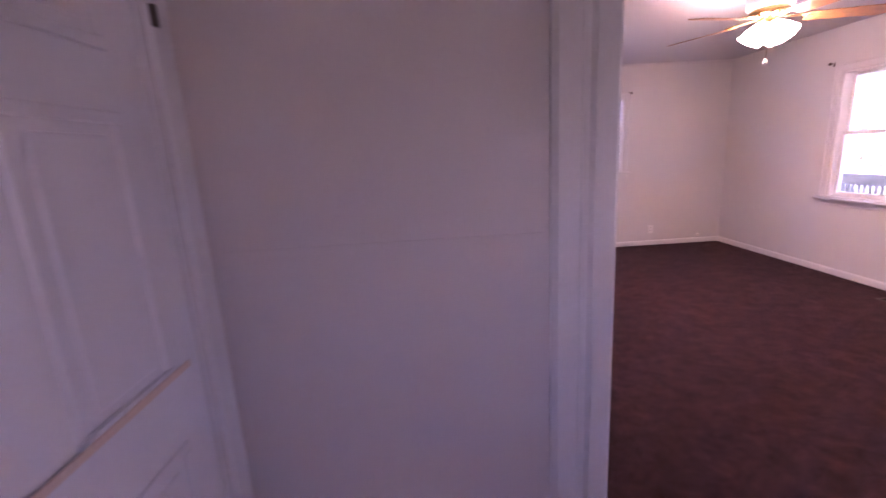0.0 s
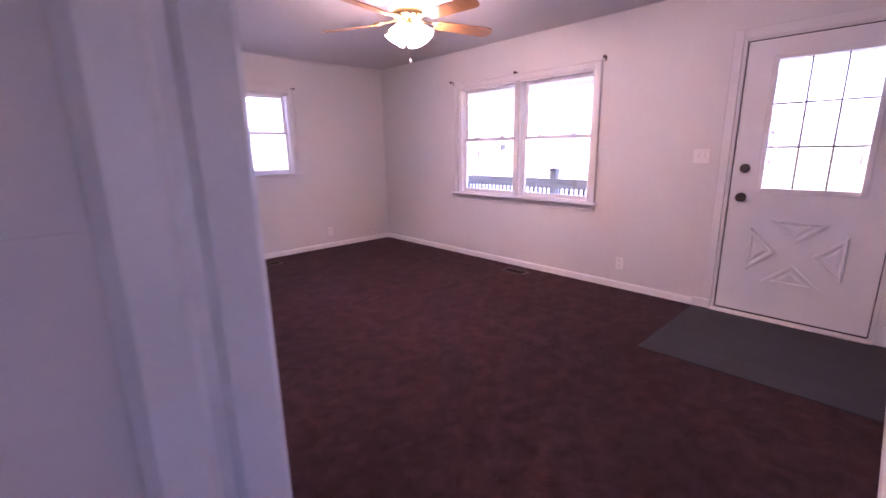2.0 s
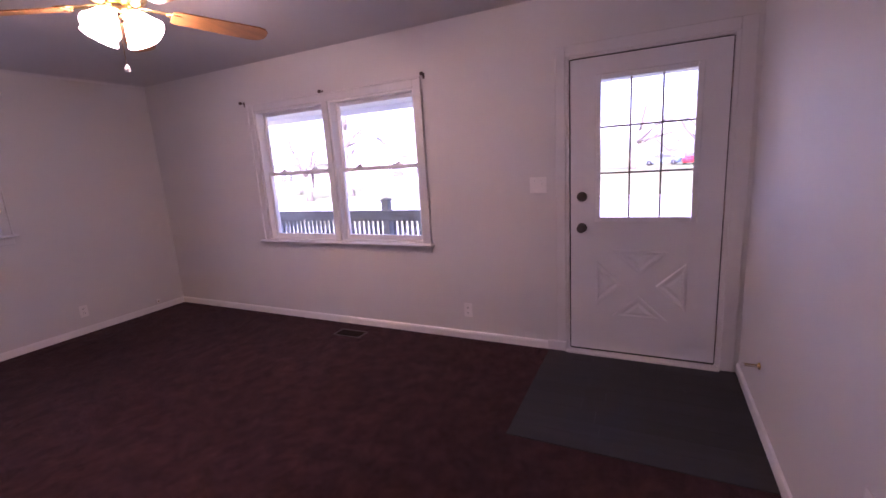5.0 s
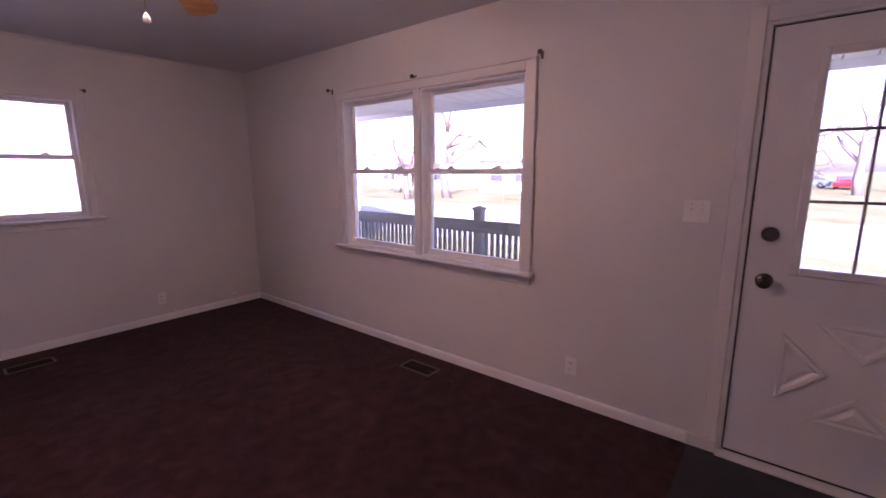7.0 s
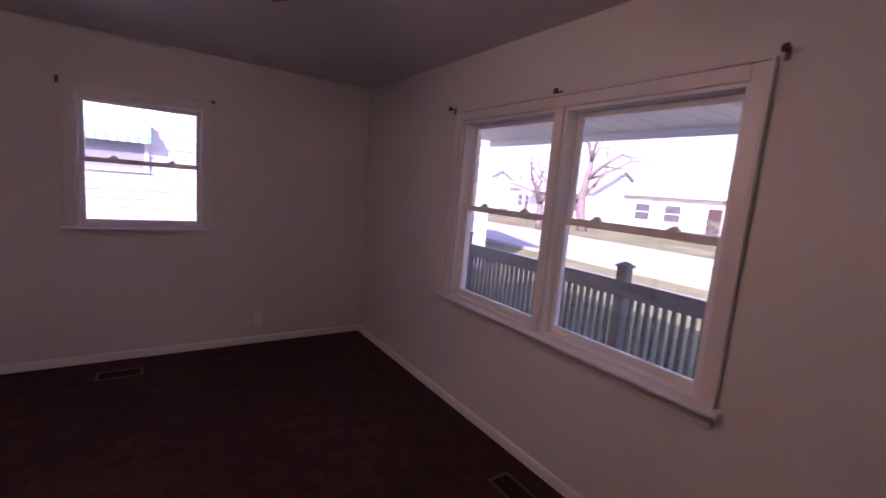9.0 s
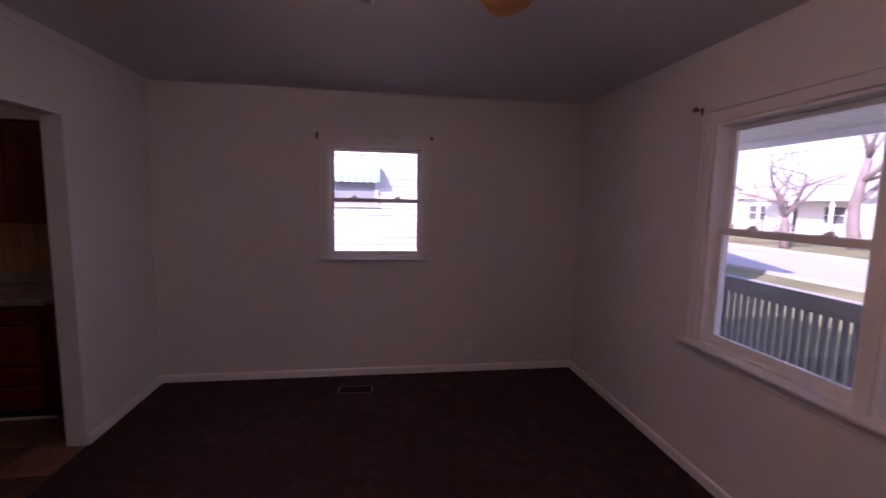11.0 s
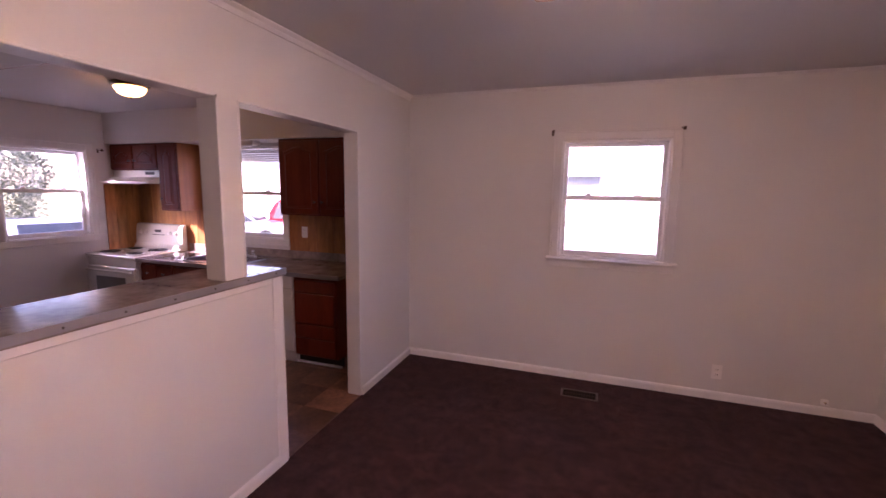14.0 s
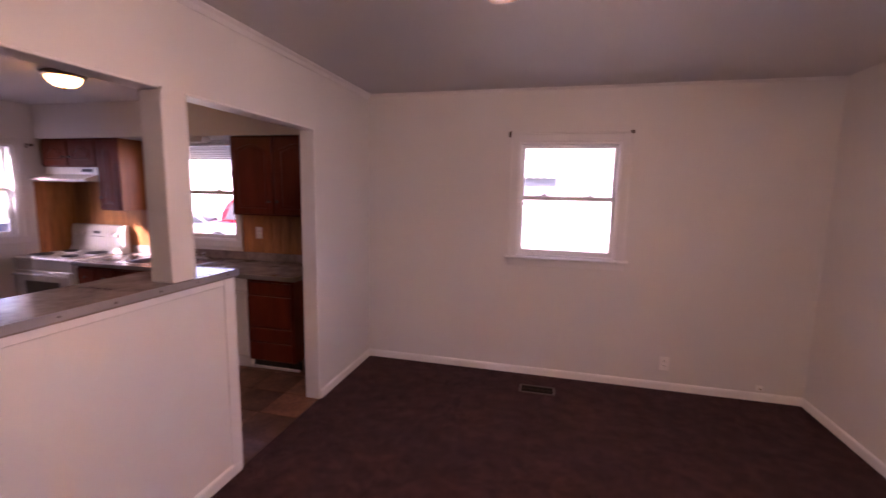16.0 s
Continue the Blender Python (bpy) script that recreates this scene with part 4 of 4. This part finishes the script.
structure("yard_drive", boxes((-30, -9.5, -8, 1.2, GZ - 0.1, GZ + 0.015)), CONCRETE, "concrete parking pad behind the house")

# porch
p = thing("porch_deck", "grey concrete porch floor", "porch")
part("slab", boxes((0.14, 2.0, -6.2, 0.55, GZ, -0.10), bevel=0.01), DECK, p)
part("step", boxes((2.0, 2.35, -5.6, -4.4, GZ, -0.36), bevel=0.01), DECK, p)


def porch_railing(m, length, posts, label):
    """A railing along local y, from 0 to length, with posts at the given places."""
    r = thing("porch_railing", label, "railing", m, "porch railings")
    for y in posts:
        q = part("post", boxes((-0.05, 0.05, y - 0.05, y + 0.05, -0.10, 0.99), bevel=0.006), RAILWOOD, r)
        bm = boxes((-0.062, 0.062, y - 0.062, y + 0.062, 0.991, 1.012), bevel=0.004)
        vs = [bm.verts.new((a * 0.055, y + b * 0.055, 1.0125)) for a, b in ((-1, -1), (1, -1), (1, 1), (-1, 1))]
        top = bm.verts.new((0, y, 1.045))
        bm.faces.new(vs)
        for k in range(4):
            bm.faces.new((vs[k], vs[(k + 1) % 4], top))
        part("post_cap", bm, RAILWOOD, q)
    part("top_rail", boxes((-0.075, -0.037, 0, length, 0.735, 0.875), bevel=0.005), RAILWOOD, r)
    part("bottom_rail", boxes((-0.02, 0.02, 0, length, -0.02, 0.07), bevel=0.005), RAILWOOD, r)
    me = bpy.data.meshes.new("baluster")
    bm = boxes((-0.016, 0.016, -0.016, 0.016, -0.43, 0.43))
    finish(bm)
    bm.to_mesh(me)
    bm.free()
    me.materials.append(RAILWOOD)
    for k in range(int(length / 0.076)):
        y = 0.05 + 0.076 * k
        if all(abs(y - q) > 0.065 for q in posts):
            piece("baluster", me, r, pose(-0.019, y, 0.38))
    return r


porch_railing(pose(1.70, -4.25, 0), 4.75, (0.05, 2.37, 4.70), "weathered grey wooden porch railing with square balusters")
porch_railing(pose(1.64, 0.45, 0, 0, 0, 90), 1.48, (), "weathered grey wooden railing closing the porch end")
pr = thing("porch_roof", "white slatted porch ceiling with fascia board", "porch roof")
me = bpy.data.meshes.new("soffit_board")
bm = boxes((0.141, 2.25, -0.095, 0.095, 0, 0.014), bevel=0.005)
finish(bm)
bm.to_mesh(me)
bm.free()
me.materials.append(SOFFIT)
for k in range(37):
    piece("soffit_board", me, pr, pose(0, -6.55 + 0.2 * k, 2.27))
part("roof_deck", boxes((0.141, 2.30, -6.7, 0.85, 2.285, 2.42)), SHINGLE, pr)
part("fascia", boxes((2.25, 2.29, -6.7, 0.85, 2.20, 2.284), bevel=0.004), SOFFIT, pr)
for y in (-6.5, 0.45):
    part("porch_post", boxes((1.66, 1.75, y - 0.045, y + 0.045, -0.1, 2.27), bevel=0.006), SOFFIT, pr)

# the house's own outer roof, closing the place above
structure("roof", boxes((KX - 0.5, 0.14, -8, 0.5, H + 0.14, H + 0.4)), SHINGLE, "grey shingle roof")


def house(m, w, d, h, roof, openings, label, wallmat=None, porch=False, ridge="x"):
    """Front faces local -y; w along x."""
    o = thing("house", label, "house", m, "houses along the street")
    part("wall", boxes((-w / 2, w / 2, 0, d, 0, h)), wallmat or SIDING, o)
    bm = bmesh.new()
    if ridge == "x":
        prism(bm, [(-0.5, h - 0.05), (d / 2, h + roof), (d + 0.5, h - 0.05), (d + 0.5, h + 0.12), (d / 2, h + roof + 0.17), (-0.5, h + 0.12)], "x", -w / 2 - 0.4, w / 2 + 0.4)
    else:
        prism(bm, [(-w / 2 - 0.4, h - 0.05), (0, h + roof), (w / 2 + 0.4, h - 0.05), (w / 2 + 0.4, h + 0.12), (0, h + roof + 0.17), (-w / 2 - 0.4, h + 0.12)], "y", -0.5, d + 0.5)
        g = bmesh.new()
        prism(g, [(-w / 2, h), (w / 2, h), (0, h + roof)], "y", 0.0, 0.15)
        part("gable", g, wallmat or SIDING, o)
    if ridge == "x":
        for xa in (-w / 2, w / 2 - 0.15):
            g = bmesh.new()
            prism(g, [(0, h), (d, h), (d / 2, h + roof)], "x", xa, xa + 0.15)
            part("gable", g, wallmat or SIDING, o)
    rf = part("roof", bm, SHINGLE, o)
    part("chimney", boxes((w * 0.2, w * 0.2 + 0.6, d * 0.45, d * 0.45 + 0.6, h, h + roof + 0.7)), CONCRETE, rf)
    for k, (x, z, ww, hh) in enumerate(openings):
        if z < 0.3:
            part("door", boxes((x - ww / 2, x + ww / 2, -0.05, -0.001, z, z + hh), bevel=0.01), BROWNMETAL, o)
            continue
        q = part("window", boxes((x - ww / 2 - 0.08, x + ww / 2 + 0.08, -0.06, -0.001, z - 0.08, z), (x - ww / 2 - 0.08, x + ww / 2 + 0.08, -0.06, -0.001, z + hh, z + hh + 0.08),
                                 (x - ww / 2 - 0.08, x - ww / 2, -0.06, -0.001, z, z + hh), (x + ww / 2, x + ww / 2 + 0.08, -0.06, -0.001, z, z + hh), (x - ww / 2, x + ww / 2, -0.055, -0.001, z + hh / 2 - 0.03, z + hh / 2 + 0.03)), TRIM, o)
        part("pane", boxes((x - ww / 2, x + ww / 2, -0.02, -0.0005, z, z + hh)), CARGLASS, q)
    if porch:
        part("porch_roof", boxes((-w * 0.15, w * 0.42, -2.0, -0.001, h - 0.25, h - 0.08)), SHINGLE, o)
        for x in (-w * 0.13, w * 0.13, w * 0.40):
            part("porch_column", boxes((x - 0.09, x + 0.09, -1.9, -1.72, 0, h - 0.25)), TRIM, o)
    return o


house(pose(34, 29, GZ, 0, 0, -90), 12, 9, 3.0, 2.4, [(-3.5, 1.0, 1.8, 1.3), (0, 0.2, 1.0, 2.1), (3.6, 1.0, 1.6, 1.3)], "white single-storey house with grey gable roof across the street", porch=True)
house(pose(33, 11, GZ, 0, 0, -90), 16, 9, 3.0, 2.2, [(-6, 1.0, 1.3, 1.3), (-3.4, 1.0, 1.3, 1.3), (-0.2, 0.2, 1.0, 2.1), (2.4, 0.9, 2.0, 1.4), (5.8, 1.0, 1.3, 1.3)], "long white ranch house with grey roof across the street")
house(pose(36, -21, GZ, 0, 0, -90), 12, 9, 3.2, 2.6, [(-3.5, 1.0, 1.4, 1.4), (0.5, 0.2, 1.0, 2.1), (3.6, 1.0, 1.4, 1.4)], "pale house with grey roof beyond the street", ridge="y")
house(pose(37, 52, GZ, 0, 0, -90), 13, 9, 3.0, 2.6, [(-3.5, 1.0, 1.4, 1.4), (0.5, 0.2, 1.0, 2.1), (3.6, 1.0, 1.4, 1.4)], "pale house with grey roof beyond the street")
house(pose(36, -42, GZ, 0, 0, -90), 12, 9, 3.0, 2.6, [(-3.5, 1.0, 1.4, 1.4), (0.5, 0.2, 1.0, 2.1), (3.6, 1.0, 1.4, 1.4)], "pale house with grey roof beyond the street")


def neighbour():
    """The white house next door with lap siding and an awning over one window."""
    y0 = 5.2
    o = thing("neighbour_house", "white lap-sided house next door with green-striped awning", "house", pose(0, y0, GZ))
    part("wall", boxes((-5.6, 6.0, 0.03, 8.0, 0, 4.3)), SIDING, o)
    me = bpy.data.meshes.new("siding_board")
    bm = bmesh.new()
    prism(bm, [(0.03, 0.0), (-0.002, 0.0), (0.018, 0.152), (0.03, 0.152)], "x", -5.6, 6.0)
    finish(bm)
    bm.to_mesh(me)
    bm.free()
    me.materials.append(SIDING)
    for k in range(28):
        piece("siding_board", me, o, pose(0, 0, 0.06 + 0.15 * k))
    bm = bmesh.new()
    prism(bm, [(-0.45, 4.2), (4.0, 6.3), (8.5, 4.2), (8.5, 4.32), (4.0, 6.45), (-0.45, 4.32)], "x", -6.0, 6.4)
    part("roof", bm, SHINGLE, o)
    wx0, wx1, z0, z1 = -2.84, -1.90, 2.08, 2.58
    q = part("window", boxes((wx0 - 0.06, wx0, -0.03, 0.03, z0 - 0.06, z1 + 0.06), (wx1, wx1 + 0.06, -0.03, 0.03, z0 - 0.06, z1 + 0.06), (wx0, wx1, -0.03, 0.03, z0 - 0.06, z0), (wx0, wx1, -0.03, 0.03, z1, z1 + 0.06)), TRIM, o)
    part("pane", boxes((wx0, wx1, -0.01, 0.0, z0, z1)), DIMGLASS, q, "dim window glass")
    a = part("awning", boxes((wx0 - 0.08, wx1 + 0.08, -0.02, 0.0, z1 + 0.28, z1 + 0.31)), WHITECLOTH, o, "green and white striped awning")
    n = 16
    for k in range(n):
        xa = wx0 - 0.1 + (wx1 - wx0 + 0.2) * k / n
        xb = wx0 - 0.1 + (wx1 - wx0 + 0.2) * (k + 1) / n
        bm = bmesh.new()
        prism(bm, [(0, z1 + 0.32), (-0.17, z1 + 0.06), (-0.17, z1 - 0.06), (-0.16, z1 - 0.06), (-0.16, z1 + 0.055), (0, z1 + 0.31)], "x", xa, xb)
        part("awning_slat", bm, GREENCLOTH if k % 2 else WHITECLOTH, a)


neighbour()
house(pose(-18.4, 12.5, GZ, 0, 0, 0), 6.4, 7, 2.75, 1.35, [(-1, 0.0, 2.6, 2.1)], "white gabled garage behind the drive", ridge="y")
house(pose(-22, 24, GZ, 0, 0, 0), 18, 9, 3.4, 3.6, [(-4, 1.2, 1.4, 1.3), (3, 1.2, 1.4, 1.3)], "white house with tall grey shingle roof beyond the garage")
house(pose(-34, -6.0, GZ, 0, 0, 90), 12, 8, 3.0, 2.4, [(-3, 1.0, 1.4, 1.2), (2, 1.0, 1.4, 1.2)], "pale house beyond the back yard")


def bare_tree(m, height, spread, seed, label, levels=4):
    rng = random.Random(seed)
    o = thing("bare_tree", label, "tree", m, "bare trees")
    trunk, crown = bmesh.new(), bmesh.new()

    def grow(p, d, length, r, level):
        n = 4
        pts, rs = [p.copy()], [r]
        for k in range(n):
            d = (d + Vector((rng.uniform(-1, 1), rng.uniform(-1, 1), rng.uniform(-0.4, 0.6))) * 0.16).normalized()
            p = p + d * (length / n)
            pts.append(p.copy())
            rs.append(r * (1 - 0.5 * (k + 1) / n))
        tube(trunk if level == 0 else crown, pts, rs, 7 if level < 2 else 4)
        if level >= levels:
            return
        kids = 6 if level == 0 else rng.randint(3, 4)
        for k in range(kids):
            at = rng.randint(2, n)
            az = rng.uniform(0, 2 * math.pi)
            side = d.orthogonal().normalized()
            side.rotate(Matrix.Rotation(az, 3, d))
            nd = (d * rng.uniform(0.35, 0.8) + side * spread).normalized()
            grow(pts[at], nd, length * rng.uniform(0.55, 0.8), rs[at] * rng.uniform(0.5, 0.7), level + 1)

    grow(Vector((0, 0, -0.05)), Vector((0, 0, 1)), height * 0.38, height * 0.028, 0)
    part("trunk", trunk, BARK, o)
    part("crown", crown, BARK, o, "bare grey branches and twigs")
    return o


bare_tree(pose(20.1, 16.5, GZ), 9.0, 0.9, 3, "spreading bare tree on the far lawn")
bare_tree(pose(23.5, 15.6, GZ), 13, 0.6, 8, "tall bare tree on the far lawn")
bare_tree(pose(46, 3.0, GZ), 14, 0.6, 5, "tall bare tree beyond the street")
bare_tree(pose(44, -9.0, GZ), 13, 0.6, 6, "tall bare tree beyond the street")
bare_tree(pose(50, -3.0, GZ), 15, 0.55, 9, "tall bare tree beyond the street")
bare_tree(pose(52, -16.0, GZ), 14, 0.7, 12, "bare tree on the far lawn")


def bush(m, rx, ry, rz, n, seed, label):
    rng = random.Random(seed)
    o = thing("bush", label, "bush", m, "bushes")
    stem = bmesh.new()
    for k in range(7):
        a = rng.uniform(0, 6.28)
        tube(stem, [(0, 0, -0.02), (0.3 * rx * math.cos(a), 0.3 * ry * math.sin(a), rz * 0.6), (0.6 * rx * math.cos(a), 0.6 * ry * math.sin(a), rz * 1.3)], [0.04, 0.03, 0.01], 5)
    part("stems", stem, BARK, o)
    bm = bmesh.new()
    for k in range(n):
        v = Vector((rng.gauss(0, 1), rng.gauss(0, 1), rng.gauss(0, 1))).normalized() * rng.uniform(0.55, 1.0) ** 0.5
        lump = 1 + 0.22 * noise.noise(v * 2.3 + Vector((seed, 0, 0)))
        c = Vector((v.x * rx * lump, v.y * ry * lump, rz + v.z * rz * lump))
        s = rng.uniform(0.035, 0.075)
        u = Vector((rng.uniform(-1, 1), rng.uniform(-1, 1), rng.uniform(-1, 1))).normalized()
        w2 = u.orthogonal().normalized()
        vs = [bm.verts.new(c + q) for q in (u * s, w2 * s * 0.5, -u * s, -w2 * s * 0.5)]
        bm.faces.new(vs)
    me = part("foliage", bm, LEAF, o)
    return o


bush(pose(27, 24, GZ), 1.3, 1.3, 0.8, 1500, 2, "round evergreen bush before the white house")
bush(pose(27.5, 9.0, GZ), 2.2, 1.2, 0.8, 1800, 4, "low spreading evergreen bush before the ranch house")
bush(pose(3.4, -6.6, GZ), 0.7, 0.7, 0.75, 1500, 6, "evergreen bush beside the porch")
bush(pose(-19.5, 3.6, GZ), 1.9, 1.9, 2.2, 12000, 7, "tall evergreen hedge behind the parked vehicles")


def car(m, paint, label, van=False):
    o = thing("car", label, "car", m, "parked cars")
    prof = [(-2.2, 0.25), (2.2, 0.25), (2.25, 0.55), (2.15, 0.75), (1.2, 0.88), (-1.9, 0.92), (-2.22, 0.8), (-2.25, 0.45)]
    bm = bmesh.new()
    prism(bm, prof, "y", -0.85, 0.85, bevel=0.05)
    part("body", bm, paint, o)
    top = 1.75 if van else 1.42
    cab = [(1.15, 0.86), (0.45, top - 0.04), (-0.2, top), (-1.5 if van else -1.1, top - 0.03), (-1.95, 0.9)]
    bm = bmesh.new()
    prism(bm, cab, "y", -0.74, 0.74, bevel=0.06)
    part("cabin", bm, paint, o)
    win = [(0.98, 0.93), (0.42, top - 0.12), (-0.2, top - 0.09), (-1.35 if van else -1.0, top - 0.12), (-1.7, 0.95)]
    for y in (-0.746, 0.742):
        bm = bmesh.new()
        prism(bm, win, "y", y, y + 0.004)
        part("side_window", bm, CARGLASS, o)
    for x, a in ((0.86, -40), (-1.80, 35)):
        bm = boxes((-0.01, 0.012, -0.62, 0.62, -0.26, 0.26))
        bmesh.ops.transform(bm, matrix=pose(x, 0, 0.9 + (top - 0.9) * 0.5, 0, a, 0), verts=bm.verts)
        part("windscreen", bm, CARGLASS, o)
    for x in (-1.4, 1.4):
        for y in (-0.86, 0.70):
            w = part("wheel", lathe(bmesh.new(), [(0.21, 0.0), (0.31, 0.01), (0.33, 0.05), (0.33, 0.13), (0.31, 0.16), (0.21, 0.17)], 20, pose(x, y + 0.165, 0.33, 90)), RUBBER, o)
            part("rim", lathe(bmesh.new(), [(0.05, -0.004), (0.2, 0.01), (0.2, 0.15), (0.05, 0.175)], 14, pose(x, y + 0.165, 0.33, 90)), STEEL, w)
    for y in (-0.65, 0.45):
        part("headlight", boxes((2.17, 2.235, y, y + 0.2, 0.56, 0.70), bevel=0.02), GLASS, o)
        part("tail_light", boxes((-2.26, -2.21, y, y + 0.2, 0.6, 0.74), bevel=0.02), CARRED, o)
    return o


car(pose(58, -9.4, GZ, 0, 0, 172), CARRED, "red car parked across the street")
car(pose(60, -6.2, GZ, 0, 0, 80), CARBLUE, "blue car parked across the street")
car(pose(-14.0, 2.6, GZ, 0, 0, -15), CARWHITE, "white car parked on the back pad")
car(pose(-15.2, 9.4, GZ, 0, 0, 25), CARWHITE, "white car parked on the drive")
car(pose(-12.9, 11.6, GZ, 0, 0, 5), CARRED, "red van parked before the garage", True)

wire = thing("utility_cable", "thin dark utility cable above the far kerb", "cable")
part("cable", tube(bmesh.new(), [(19.5, -60 + 10 * k, 4.1 + 0.0011 * (-60 + 10 * k) ** 2) for k in range(13)], 0.012, 6), BLACK, wire)
for y in (-60, 60):
    part("pole", lathe(bmesh.new(), [(0.16, GZ - 0.1), (0.12, 8.6)], 12, pose(19.5, y, 0)), BARK, wire, "weathered wooden utility pole")

# ---------------------------------------------------------------- pieces of floors and walls


def mesh_of(name, bm, material):
    me = bpy.data.meshes.new(name)
    finish(bm)
    bm.to_mesh(me)
    bm.free()
    me.materials.append(material)
    return me


entry = structure("floor_entry", boxes((-1.12, -0.022, EY, -4.36, 0.0005, 0.002)), BLACK, "dark grey plank vinyl entry floor")
rng = random.Random(5)
for k in range(9):
    xa, xb = -1.12 + 0.1225 * k, -1.12 + 0.1225 * (k + 1)
    xb = min(xb, -0.022)
    cut = EY + rng.uniform(0.3, 0.9)
    for ya, yb in ((EY + 0.014, cut), (cut, -4.36)):
        me = mesh_of("plank", boxes((xa + 0.0006 - (xa + xb) / 2, (xb - xa) / 2 - 0.0006, -(yb - ya) / 2 + 0.0006, (yb - ya) / 2 - 0.0006, 0, 0.0035)), VINYL)
        piece("plank", me, entry, pose((xa + xb) / 2, (ya + yb) / 2, 0.002))
kfloor = structure("floor_kitchen", boxes((KX, PX, -4.75, 0, -0.2, -0.006)), TILE, "brown stone-pattern vinyl tile kitchen floor")
me = mesh_of("tile", boxes((-0.1505, 0.1505, -0.1505, 0.1505, 0, 0.005)), TILE)
for i in range(6):
    for k in range(9):
        piece("tile", me, kfloor, pose(PX - 0.16 - 0.305 * i, -0.16 - 0.305 * k, -0.006))
for nm, m, x0, x1, z0, z1 in (("backsplash_sink_wall", WEST, -4.995, -3.75, CT + 0.085, 1.344), ("backsplash_stove_wall", WEST, KX + 0.001, -6.076, CT - 0.03, 1.66), ("backsplash_window_side", WEST, -6.157, -6.088, 1.661, 2.06), ("backsplash_cabinet_side", WEST, -4.982, -4.852, 1.345, 2.06), ("backsplash_end_wall", KITCH, -0.395, -0.014, 0.80, 1.62)):
    b = tagged(thing(nm, "vertical knotty pine plank backsplash", "backsplash", m), kind="structure")
    part("backing", boxes((x0, x1, -0.004, -0.0005, z0, z1)), PINE, b)
    x = x0
    while x < x1 - 0.01:
        w = min(rng.uniform(0.085, 0.135), x1 - x)
        me = mesh_of("plank", boxes((-w / 2 + 0.001, w / 2 - 0.001, -0.012, -0.004, -(z1 - z0) / 2, (z1 - z0) / 2), bevel=0.0015), PINE)
        piece("plank", me, b, pose(x + w / 2, 0, (z0 + z1) / 2))
        x += w
